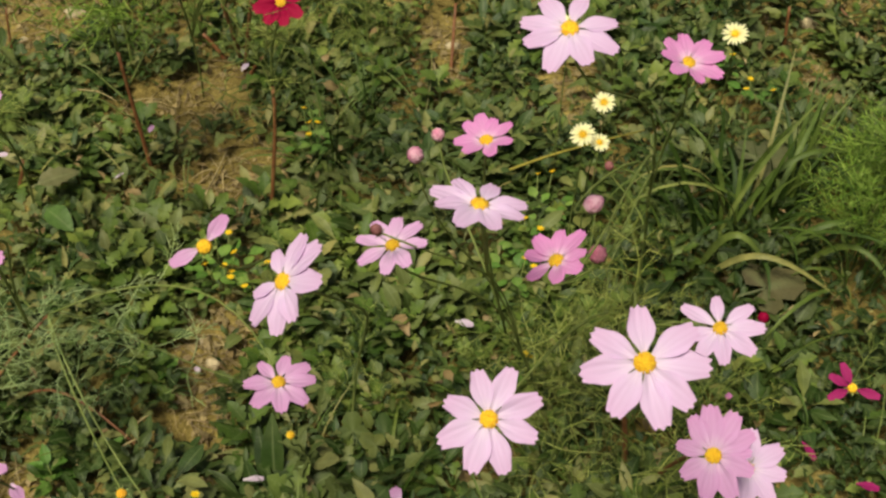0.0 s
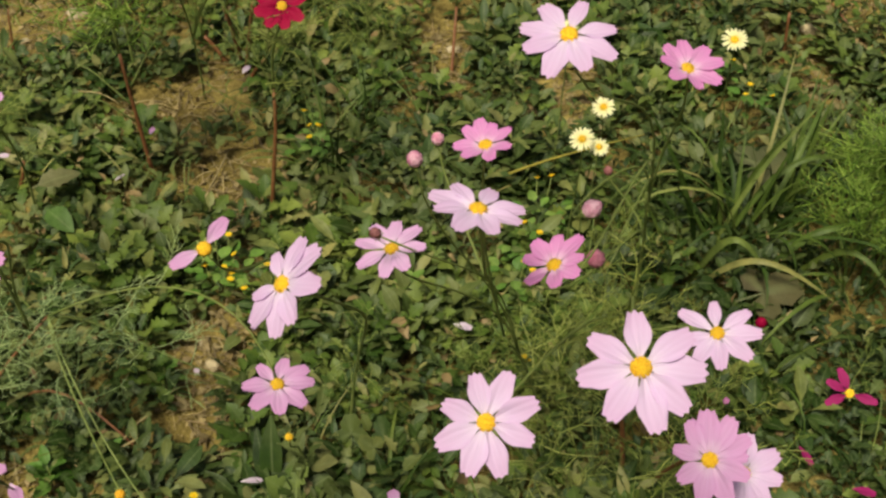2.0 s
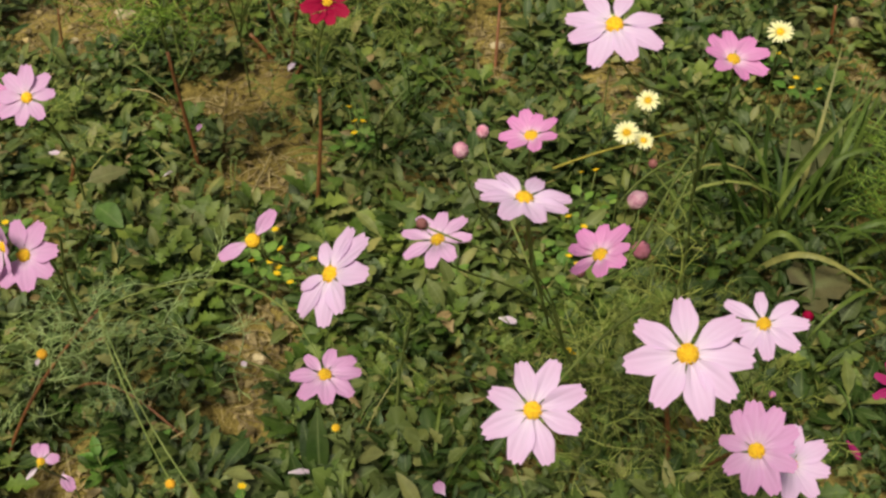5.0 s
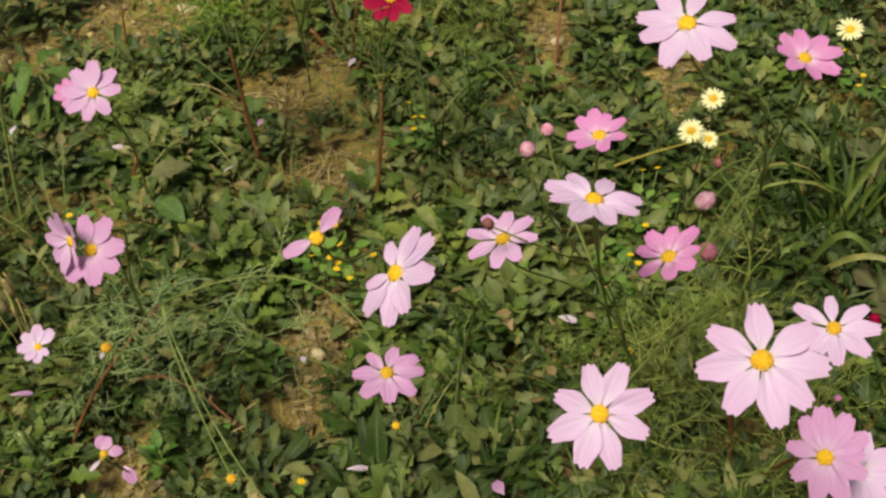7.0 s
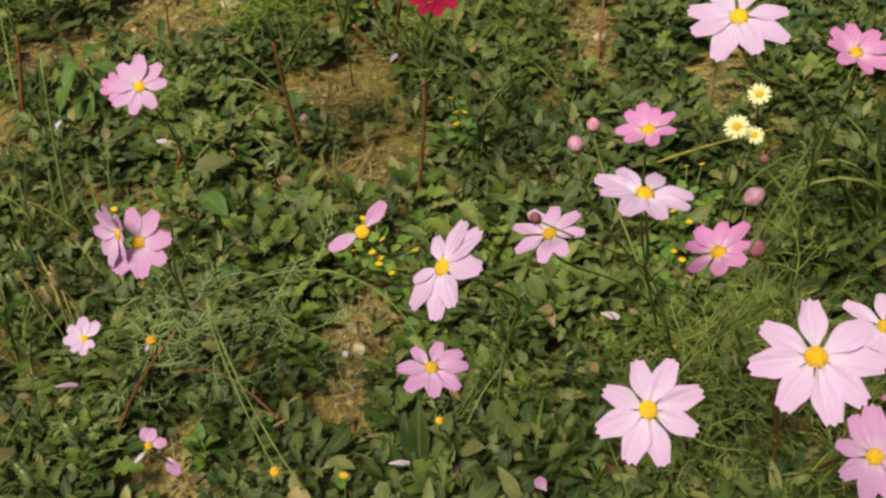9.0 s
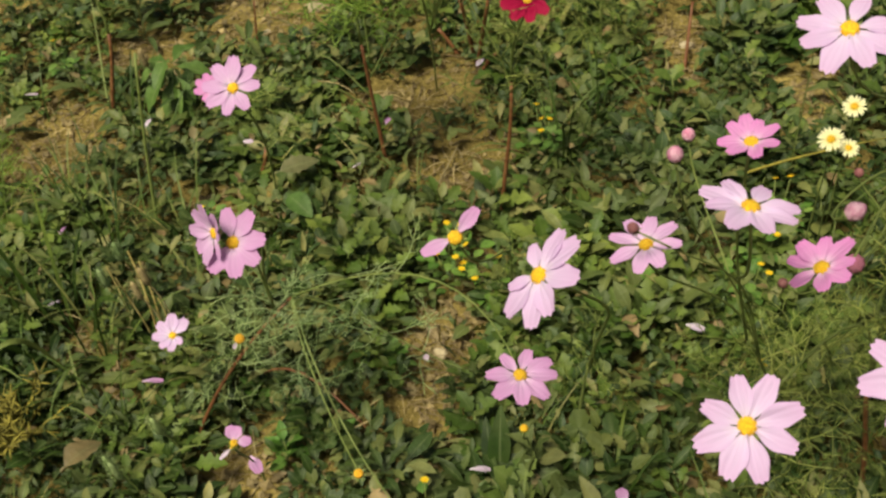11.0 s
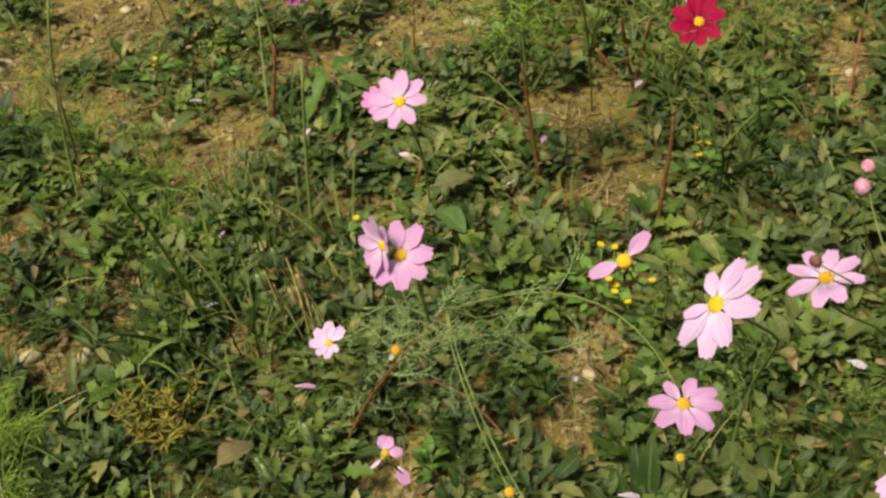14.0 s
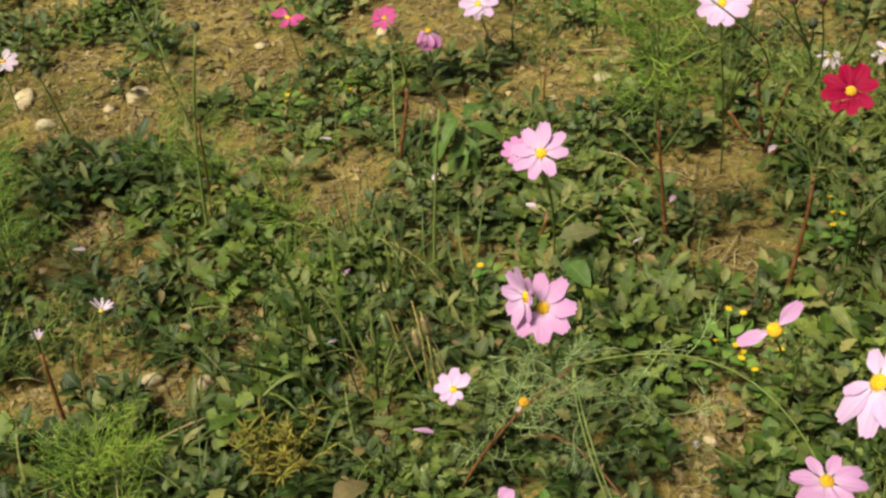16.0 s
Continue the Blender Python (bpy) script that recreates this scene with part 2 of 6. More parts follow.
def frame_of(direction, up=(0, 0, 1)):
    """A turn that lays x along the direction, with z as near to up as can be."""
    x = Vector(direction).normalized()
    z = Vector(up) - x * Vector(up).dot(x)
    if z.length < 1e-4:
        z = Vector((1, 0, 0)) - x * x.x
    z.normalize()
    return Matrix((x, z.cross(x), z)).transposed()


def place(p, direction, up=(0, 0, 1), size=1.0):
    return Matrix.Translation(p) @ frame_of(direction, up).to_4x4() @ Matrix.Diagonal((size, size, size, 1))


def tube(shape, points, radii, sides=5):
    """A round stalk along the points."""
    pts = [Vector(p) for p in points]
    ring, n = [], len(pts)
    for i, p in enumerate(pts):
        d = pts[min(i + 1, n - 1)] - pts[max(i - 1, 0)]
        turn = frame_of(d if d.length > 1e-7 else (0, 0, 1), (0.3, 0.9, 0.2))
        r = radii[i] if hasattr(radii, "__len__") else radii
        for k in range(sides):
            a = 2 * math.pi * k / sides
            ring.append(p + turn @ Vector((0, r * math.cos(a), r * math.sin(a))))
    faces = [(i * sides + k, i * sides + (k + 1) % sides, (i + 1) * sides + (k + 1) % sides, (i + 1) * sides + k) for i in range(n - 1) for k in range(sides)]
    faces += [tuple(range(sides))[::-1], tuple((n - 1) * sides + k for k in range(sides))]
    return shape.put(ring, faces)


def bezier(a, b, c, d, n=9):
    a, b, c, d = map(Vector, (a, b, c, d))
    out = []
    for i in range(n):
        s = i / (n - 1)
        q = 1 - s
        out.append(a * q**3 + b * 3 * q * q * s + c * 3 * q * s * s + d * s**3)
    return out


def palmate_template(m=23):
    """A rounded leaf cut into five toothed lobes round the end of its stalk."""
    v, uv = [], []
    for ring in (0.04, 0.55, 1.0):
        for i in range(m):
            a = radians(-155 + 310 * i / (m - 1))
            lobe = abs(math.cos(a * 180 / 58 / 2 * math.pi / math.pi))
            r = (0.58 - 0.09 * abs(a)) * (0.5 + 0.5 * lobe**0.7) * (1 - 0.1 * (i % 2))
            r = ring * r if ring == 1 else ring * min(r, 0.42)
            v.append((0.4 + r * math.cos(a), r * math.sin(a), 0.06 + 0.1 * r * lobe - 0.22 * r * r))
            uv.append((ring, 0.5 - 0.4 * ring * (1 - lobe) - 0.05 * ring))
    f = [(k * m + i, (k + 1) * m + i, (k + 1) * m + i + 1, k * m + i + 1) for k in (0, 1) for i in range(m - 1)]
    n = len(v)
    v += [(0, 0.012, 0), (0, -0.012, 0), (0.4, -0.012, 0.055), (0.4, 0.012, 0.055)]
    uv += [(0, 0.5)] * 4
    return np.array(v), np.array(f + [(n, n + 1, n + 2, n + 3)]), np.array(uv)


def leaf_template(kind):
    """Vertices, faces and uv of a leaf of length 1 along x, with its stalk."""
    lobed = kind in ("lobed", "toothed", "ragged")
    if kind == "palmate":
        return palmate_template()
    stations = 13 if lobed else 4 if kind == "small" else 9
    v, uv = [], []
    for i in range(stations):
        s = i / (stations - 1)
        if s < 0.2:
            w = 0.02
        else:
            u = (s - 0.2) / 0.8
            if kind in ("oval", "small"):
                w = 0.25 * math.sin(math.pi * u**0.75) ** 0.8
            elif kind == "broad":
                w = 0.36 * math.sin(math.pi * u**0.6) ** 0.7
            elif kind == "ovate":
                w = 0.27 * math.sin(math.pi * u**0.62) ** 0.9 * (1 + 0.1 * math.sin(11 * u))
            elif kind == "ragged":
                w = 0.29 * math.sin(math.pi * u**0.72) ** 0.75 * (1, 0.66, 0.98, 0.8, 0.62, 1.05, 0.86, 0.6, 0.9, 0.72, 0.95, 0.7, 1.0)[i % 13]
            elif kind == "oblong":
                w = 0.155 * math.sin(math.pi * u**0.95) ** 0.7 * (1 + 0.06 * math.sin(2.6 * i))
            elif kind == "lance":
                w = 0.11 * math.sin(math.pi * u**0.8) ** 0.8
            elif kind == "toothed":
                w = 0.27 * math.sin(math.pi * u**0.7) ** 0.7 * (1 - 0.16 * (i % 2))
            else:
                w = 0.34 * math.sin(math.pi * u**0.8) ** 0.6 * (0.42 + 0.58 * abs(math.sin(3.5 * math.pi * u)))
            w = max(w, 0.008)
        bend = 0.2 * s - 0.38 * s * s
        ripple = 0.0 if kind == "lance" else 0.14 * w * math.sin(2.3 * i + len(kind))
        other = w * ((0.8 + 0.25 * math.cos(2.2 * i)) if kind == "ragged" else 0.92 + 0.08 * math.cos(i))
        v += [(s, w, bend + 0.3 * w + ripple), (s, 0, bend), (s, -other, bend + 0.3 * w - ripple)]
        uv += [(s, 0), (s, 0.5), (s, 1)]
    f = [(3 * i + k, 3 * i + k + 1, 3 * i + k + 4, 3 * i + k + 3) for i in range(stations - 1) for k in (0, 1)]
    return np.array(v), np.array(f), np.array(uv)


TEMPLATES = {k: leaf_template(k) for k in ("oval", "ovate", "broad", "oblong", "lance", "lobed", "toothed", "ragged", "palmate", "small")}


def leaf_mesh(name, kind, material, curl=1.0, wide=1.0):
    v, f, uv = TEMPLATES[kind]
    return Shape().put(v * (1, wide, curl), f.tolist(), uv).mesh(name, material)


def swarm(name, material, batches):
    """One mesh of many leaves; each batch: template, places, azimuths, pitches, rolls, lengths, widths."""
    vs, fs, us, start = [], [], [], 0
    for (v, f, uv), p, az, pitch, roll, length, wide in batches:
        n = len(p)
        if not n:
            continue
        ca, sa, cp, sp, cr, sr = np.cos(az), np.sin(az), np.cos(pitch), np.sin(pitch), np.cos(roll), np.sin(roll)
        x = np.stack([ca * cp, sa * cp, sp], 1)
        y0 = np.stack([-sa, ca, 0 * ca], 1)
        z0 = np.cross(x, y0)
        y, z = y0 * cr[:, None] + z0 * sr[:, None], z0 * cr[:, None] - y0 * sr[:, None]
        w = p[:, None] + length[:, None, None] * (v[None, :, 0, None] * x[:, None] + (v[None, :, 1, None] * wide[:, None, None]) * y[:, None] + v[None, :, 2, None] * z[:, None])
        vs.append(w.reshape(-1, 3))
        fs.append((f[None] + start + (np.arange(n) * len(v))[:, None, None]).reshape(-1, 4))
        us.append(np.tile(uv, (n, 1)))
        start += n * len(v)
    v, f, u = np.concatenate(vs), np.concatenate(fs), np.concatenate(us)
    me = bpy.data.meshes.new(name)
    me.vertices.add(len(v))
    me.vertices.foreach_set("co", v.astype(np.float32).ravel())
    me.loops.add(f.size)
    me.loops.foreach_set("vertex_index", f.astype(np.int32).ravel())
    me.polygons.add(len(f))
    me.polygons.foreach_set("loop_start", np.arange(0, f.size, 4, dtype=np.int32))
    me.polygons.foreach_set("use_smooth", np.ones(len(f), bool))
    layer = me.uv_layers.new(name="UVMap")
    layer.data.foreach_set("uv", u[f.ravel()].astype(np.float32).ravel())
    me.materials.append(material)
    me.update(calc_edges=True)
    return new(name, me)


# ---- ground ----
PATCHES = []


def patch(x, y, rx, ry):
    """An oval of bare soil."""
    PATCHES.append((x, y, rx, ry))


patch(-0.30, 1.08, 0.042, 0.05)
patch(-0.29, 1.01, 0.046, 0.05)
patch(-0.28, 0.94, 0.04, 0.05)
patch(-0.302, 1.382, 0.062, 0.095)
patch(-0.25, 1.20, 0.035, 0.03)
patch(-0.745, 1.80, 0.105, 0.1)
patch(-0.435, 1.56, 0.068, 0.065)
patch(0.19, 1.65, 0.06, 0.085)
patch(-0.01, 1.76, 0.05, 0.09)
patch(-0.95, 1.67, 0.07, 0.055)
patch(-0.49, 0.85, 0.045, 0.03)
patch(-0.475, 0.80, 0.06, 0.035)
patch(-0.69, 1.30, 0.03, 0.03)
patch(0.62, 1.71, 0.03, 0.05)
patch(0.55, 1.82, 0.03, 0.03)
patch(0.67, 1.93, 0.025, 0.05)
patch(0.07, 1.30, 0.03, 0.035)
patch(-1.01, 1.41, 0.125, 0.085)
patch(-1.70, 1.47, 0.15, 0.16)
patch(-1.48, 1.49, 0.125, 0.11)
patch(-1.40, 1.76, 0.15, 0.10)
patch(-1.54, 1.92, 0.13, 0.09)
patch(-0.98, 1.07, 0.05, 0.04)
patch(-1.34, 1.19, 0.07, 0.05)
patch(-1.03, 0.92, 0.11, 0.034)
patch(-0.957, 0.864, 0.035, 0.025)
patch(-0.787, 0.999, 0.03, 0.03)
patch(-0.7, 0.93, 0.025, 0.03)
patch(-1.18, 0.81, 0.055, 0.05)
patch(-0.96, 1.93, 0.08, 0.08)
patch(-1.25, 1.50, 0.07, 0.07)
patch(-0.67, 1.90, 0.06, 0.07)
patch(-1.68, 1.64, 0.09, 0.06)
patch(-1.14, 1.97, 0.11, 0.11)
patch(-1.21, 1.11, 0.06, 0.035)
patch(-0.37, 1.665, 0.05, 0.035)
patch(-1.1, 1.16, 0.04, 0.03)
patch(-1.3, 1.03, 0.05, 0.03)
patch(-0.795, 0.815, 0.03, 0.025)


def height(x, y):
    """The soil's height: low swells and clods."""
    fade = 1.0 / (1.0 + (math.hypot(x, y - 1.3) / 6) ** 4)
    return fade * (0.012 * noise.noise((x * 2.1, y * 2.1, 0.3)) + 0.006 * noise.noise((x * 9, y * 9, 2)) + 0.005 * noise.noise((x * 26, y * 26, 5)) + 0.003 * noise.noise((x * 60, y * 60, 8)))


def bare(x, y):
    """1 on open soil, 0 under leaves."""
    most = 0.0
    warp = 0.35 * noise.noise((x * 14, y * 14, 9)) + 0.2 * noise.noise((x * 40, y * 40, 3))
    for px, py, rx, ry in PATCHES:
        d = math.hypot((x - px) / rx, (y - py + 0.02) / (ry + 0.012))
        if d < 2:
            most = max(most, min(1.0, max(0.0, (1.5 - d - warp) / 0.6)))
    thin_out = 0.0
    if x < -0.85 or y > 1.75:
        # the far side is more open: soil shows between the weeds
        edge = min(1.0, max((-0.85 - x) / 0.5, (y - 1.75) / 0.3, 0))
        lumps = noise.noise((x * 5, y * 5, 20)) + 0.6 * noise.noise((x * 13, y * 13, 21))
        thin_out = edge * min(1.0, max(0.0, (lumps + 0.32) * 1.5))
    return max(most, 0.72 * thin_out)


def spread(lo, hi, step, far):
    """Coordinates that are close together near the flowers and widen to the horizon."""
    out, gap = list(np.arange(lo, hi, step)), step
    low, high = lo, out[-1]
    while high < far:
        gap *= 1.5
        low, high = low - gap, high + gap
        out = [low] + out + [high]
    return out


def build_ground():
    xs, ys = spread(-2.5, 1.4, 0.015, 900), spread(0.2, 2.9, 0.015, 900)
    v = [(x, y, height(x, y)) for y in ys for x in xs]
    w = len(xs)
    f = [(j * w + i, j * w + i + 1, (j + 1) * w + i + 1, (j + 1) * w + i) for j in range(len(ys) - 1) for i in range(w - 1)]
    me = bpy.data.meshes.new("ground")
    me.from_pydata(v, [], f)
    me.materials.append(SOIL)
    me.polygons.foreach_set("use_smooth", np.ones(len(f), bool))
    me.update()
    tagged(new("ground", me), "dry yellow-brown soil with clods, partly covered by weeds", "ground", kind="structure")


build_ground()


# ---- weeds that cover the soil ----
def in_bed(x, y):
    return 0.5 < y < 2.6 and -1.35 - 0.8 * (y - 0.5) < x < 0.42 + 0.36 * y


def carpet(count, seed, kinds, lo, hi, lift, zone=None, per=(6, 12), shy=1.05):
    """Batches of leaves in rosettes, thin where the soil is bare."""
    g = np.random.default_rng(seed)
    rows = {k: [] for k in kinds}
    made = 0
    while made < count:
        y = g.uniform(0.5, 2.6)
        x = g.uniform(-1.35 - 0.8 * (y - 0.5), 0.42 + 0.36 * y)
        if g.random() < bare(x, y) * shy or (zone and g.random() > zone(x, y)):
            made += 0.12
            continue
        kind = kinds[g.integers(len(kinds))]
        size, n = g.uniform(lo, hi), g.integers(*per)
        low = 1 - 0.6 * min(1.0, max(0.0, (y - 1.2) / 0.3)) * min(1.0, max(0.0, (0.1 - x) / 0.4))
        size *= (0.7 + 0.3 * low) * (1.3 if kind == "oblong" else 1.0) * min(1.28, max(0.72, 1.02 + 0.8 * noise.noise((x * 6, y * 6, 44))))
        mound = lift * low * max(0.0, 0.5 + 0.9 * noise.noise((x * 8, y * 8, 33)))
        z = height(x, y)
        a0, lean = g.uniform(0, 6.28), g.uniform(0, 0.5)
        for i in range(n):
            a = a0 + i * 2.4 + g.normal(0, 0.3)
            up = (i + 0.5) / n
            pitch = 0.1 + 0.75 * up + g.normal(0, 0.25)
            r = g.uniform(0.0, 0.018)
            rows[kind].append((x + r * math.cos(a), y + r * math.sin(a), z + 0.004 + mound * (0.3 + up * 0.9) + g.uniform(0, 0.008), a, pitch, g.normal(0, 0.35), size * g.uniform(0.65, 1.15) * (1.1 - 0.35 * up), g.uniform(0.75, 1.2)))
        made += n
    out = []
    for k in rows:
        r = np.array(rows[k]).reshape(-1, 8)
        out.append((TEMPLATES[k], r[:, :3], r[:, 3], r[:, 4], r[:, 5], r[:, 6], r[:, 7]))
    return out


def herb_zone(x, y):
    # Lighter herbs are thinned in the two side areas with painted shade.
    right = min(1.0, max(0.0, (x - 0.26) / 0.1)) * min(1.0, max(0.0, (1.3 - y) / 0.1))
    left = min(1.0, max(0.0, (-0.56 - x) / 0.12)) * min(1.0, max(0.0, (1.05 - y) / 0.12))
    return min(1.0, max(0.0, 0.5 + 1.6 * noise.noise((x * 3.1, y * 3.1, 50)))) * (1 - 0.85 * right) * (1 - 0.85 * left)


def shaded_or_dark_zone(x, y):
    """Where smaller leaves take painted shade (right, left, under), besides random darker weed patches."""
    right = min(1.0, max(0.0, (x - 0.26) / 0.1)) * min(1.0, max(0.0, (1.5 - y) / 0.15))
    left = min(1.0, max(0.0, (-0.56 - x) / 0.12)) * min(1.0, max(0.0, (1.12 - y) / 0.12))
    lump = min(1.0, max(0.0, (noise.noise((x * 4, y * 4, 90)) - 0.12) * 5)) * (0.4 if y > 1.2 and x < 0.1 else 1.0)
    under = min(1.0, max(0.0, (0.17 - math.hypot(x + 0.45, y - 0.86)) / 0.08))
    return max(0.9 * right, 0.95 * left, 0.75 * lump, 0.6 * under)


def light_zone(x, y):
    return 1 - shaded_or_dark_zone(x, y)


# Mostly shade put into the leaf colour; smaller leaves, some random dark patches.
tagged(swarm("dark_weed_leaves", LEAF_DARK_SHADED, carpet(14000, 15, ("oblong", "ragged", "ovate", "toothed", "palmate"), 0.015, 0.034, 0.062, shaded_or_dark_zone)), "small weed leaves matted over the soil, darkened for shade and in random patches", "weeds", kind="stuff")
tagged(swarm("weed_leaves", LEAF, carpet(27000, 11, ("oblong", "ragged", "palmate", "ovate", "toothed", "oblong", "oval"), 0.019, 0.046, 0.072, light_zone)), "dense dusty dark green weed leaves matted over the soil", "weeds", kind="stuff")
tagged(swarm("lobed_weed_leaves", MUGWORT, carpet(10000, 12, ("lobed",), 0.024, 0.048, 0.07, herb_zone)), "grey-green lobed herb leaves among the weeds", "weeds", kind="stuff")
tagged(swarm("small_weed_leaves", LEAF, carpet(10000, 13, ("small",), 0.01, 0.022, 0.035, shy=0.86)), "tiny dark green leaves low on the soil", "weeds", kind="stuff")


tagged(swarm("large_weed_leaves", DUSTY_GREEN, carpet(1300, 18, ("oblong", "ragged", "toothed", "oblong"), 0.036, 0.058, 0.07, light_zone, (2, 5))), "larger dusty grey-green leaves above the other weeds", "weeds", kind="stuff")


def thin_grass(count, seed, lo, hi):
    """Fine blades that come up singly and in wisps between the leaves."""
    g = np.random.default_rng(seed)
    rows = []
    while len(rows) < count:
        y = g.uniform(0.55, 2.5)
        x = g.uniform(-1.35 - 0.8 * (y - 0.5), 0.42 + 0.36 * y)
        left = min(1.0, max(0.0, (-0.55 - x) / 0.2)) * min(1.0, max(0.0, (1.4 - y) / 0.2))
        middle = 1.0 if -0.25 < x < 0.15 and 1.25 < y < 1.6 else 0.0
        if g.random() < bare(x, y) * 0.85 or g.random() > max(0.3 * left, 0.2 * middle, 0.08 + 0.3 * noise.noise((x * 4, y * 4, 61))):
            continue
        a0 = g.uniform(0, 6.28)
        for i in range(g.integers(1, 6)):
            a = a0 + g.normal(0, 0.9)
            rows.append((x + g.normal(0, 0.008), y + g.normal(0, 0.008), height(x, y), a, g.uniform(0.75, 1.45), g.normal(0, 0.3), g.uniform(lo, hi), g.uniform(0.7, 1.3)))
    r = np.array(rows)
    n, v, uv = 8, [], []
    px = pz = 0.0
    for i in range(n):
        k = i / (n - 1)
        if i:
            px, pz = px + math.cos(1.1 * k * k) / (n - 1), pz - math.sin(1.1 * k * k) / (n - 1)
        w = 0.009 * (0.6 + 0.4 * min(1, 4 * k)) * (1 - k**3) + 0.001
        v += [(px, w, pz + 0.5 * w), (px, 0, pz), (px, -w, pz + 0.5 * w)]
        uv += [(k, 0), (k, 0.5), (k, 1)]
    f = [(3 * i + j, 3 * i + j + 1, 3 * i + j + 4, 3 * i + j + 3) for i in range(n - 1) for j in (0, 1)]
    return [((np.array(v), np.array(f), np.array(uv)), r[:, :3], r[:, 3], r[:, 4], r[:, 5], r[:, 6], r[:, 7])]


tagged(swarm("thin_grass", GRASS_PALE, thin_grass(1500, 16, 0.05, 0.15)), "fine light green grass blades coming up through the weeds", "grass", kind="stuff")


def dead_bits(count, seed):
    """Small crumpled dead leaves caught between the living ones."""
    g = np.random.default_rng(seed)
    rows = []
    while len(rows) < count:
        y = g.uniform(0.55, 2.5)
        x = g.uniform(-1.35 - 0.8 * (y - 0.5), 0.42 + 0.36 * y)
        z = g.uniform(0.004, 0.062) if bare(x, y) < 0.4 else 0.006
        rows.append((x, y, height(x, y) + z, g.uniform(0, 6.28), g.normal(0.1, 0.4), g.normal(0, 0.6), g.uniform(0.01, 0.03), g.uniform(0.5, 1.1)))
    r = np.array(rows)
    return [(TEMPLATES["ovate"] , r[:, :3], r[:, 3], r[:, 4], r[:, 5], r[:, 6], r[:, 7])]


tagged(swarm("dead_leaf_bits", DRY, dead_bits(2600, 17)), "small crumpled brown dead leaves between the weeds", "litter", kind="stuff")


def surround(count, seed):
    """Looser weeds outside the bed, thinning out with distance."""
    g = np.random.default_rng(seed)
    rows = []
    while len(rows) < count:
        x, y = g.uniform(-4.5, 3.5), g.uniform(-1.6, 5.2)
        side = max(-1.35 - 0.8 * (min(max(y, 0.5), 2.6) - 0.5) - x, x - 0.42 - 0.36 * min(max(y, 0.5), 2.6), 0.0)
        off = math.hypot(side, max(0.5 - y, y - 2.6, 0.0)) + 0.25 * noise.noise((x * 3, y * 3, 75))
        lumps = noise.noise((x * 2, y * 2, 70)) + 0.5 * noise.noise((x * 6, y * 6, 71))
        if in_bed(x, y) or g.random() > 0.95 * math.exp(-max(off, 0) / 0.55) + 0.03 or lumps < -0.2 - 0.3 * math.exp(-max(off, 0) / 0.3):
            continue
        size, z = g.uniform(0.03, 0.06), height(x, y)
        for i in range(g.integers(7, 12)):
            rows.append((x + g.normal(0, 0.012), y + g.normal(0, 0.012), z + 0.004 + g.uniform(0, 0.04), g.uniform(0, 6.28), g.uniform(0.1, 0.9), g.normal(0, 0.3), size * g.uniform(0.7, 1.2), g.uniform(0.8, 1.2)))
    r = np.array(rows)
    return [(TEMPLATES["small"], r[:, :3], r[:, 3], r[:, 4], r[:, 5], r[:, 6], r[:, 7])]


tagged(swarm("outer_weed_leaves", LEAF, surround(38000, 14)), "loose green weeds on the soil outside the flower bed", "weeds", kind="stuff")


def litter(name, material, count, seed, length, thick, label, everywhere=0.15):
    """Bits of dead grass lying on the soil."""
    g = np.random.default_rng(seed)
    s = Shape()
    made = 0
    while made < count:
        y = g.uniform(0.5, 2.6)
        x = g.uniform(-1.35 - 0.8 * (y - 0.5), 0.42 + 0.36 * y)
        if g.random() > max(everywhere, bare(x, y)):
            continue
        a, l, r = g.uniform(0, 6.28), length * g.uniform(0.4, 1.5), thick * g.uniform(0.6, 1.4)
        z = height(x, y) + r + 0.001
        d = Vector((math.cos(a), math.sin(a), g.normal(0, 0.12)))
        mid = Vector((x, y, z + 0.004)) + Vector((-d.y, d.x, 0)) * g.normal(0, l * 0.08)
        tube(s, [Vector((x, y, z)) - d * l / 2, mid, Vector((x, y, z + 0.002)) + d * l / 2], [r, r, r * 0.6], 3)
        made += 1
    tagged(new(name, s.mesh(name, material)), label, "litter", kind="stuff")


litter("brown_straw_litter", STRAW_BROWN, 4500, 25, 0.045, 0.0009, "brown dry grass bits scattered over the bare soil")
litter("straw_litter", STRAW, 4800, 21, 0.038, 0.0008, "pale dry grass bits scattered over the bare soil")


def crumbs(count, seed):
    g = np.random.default_rng(seed)
    s = Shape()
    corner = [Vector(c).normalized() for c in ((1, 0, 0), (-1, 0, 0), (0, 1, 0), (0, -1, 0), (0, 0, 1), (0, 0, -1))]
    tri = ((0, 2, 4), (2, 1, 4), (1, 3, 4), (3, 0, 4), (2, 0, 5), (1, 2, 5), (3, 1, 5), (0, 3, 5))
    made = 0
    while made < count:
        y = g.uniform(0.5, 2.6)
        x = g.uniform(-1.35 - 0.8 * (y - 0.5), 0.42 + 0.36 * y)
        if g.random() > bare(x, y):
            continue
        r = 0.0014 + 0.008 * g.random() ** 6
        z = height(x, y) + r * 0.3
        turn = Euler((g.uniform(0, 6), g.uniform(0, 6), g.uniform(0, 6))).to_matrix()
        s.put([Vector((x, y, z)) + turn @ (c * r * g.uniform(0.6, 1.3)) for c in corner], tri)
        made += 1
    tagged(new("soil_crumbs", s.mesh("soil_crumbs", CRUMB, False)), "small crumbs and grit of dry brown soil", "soil", kind="stuff")


crumbs(15000, 22)

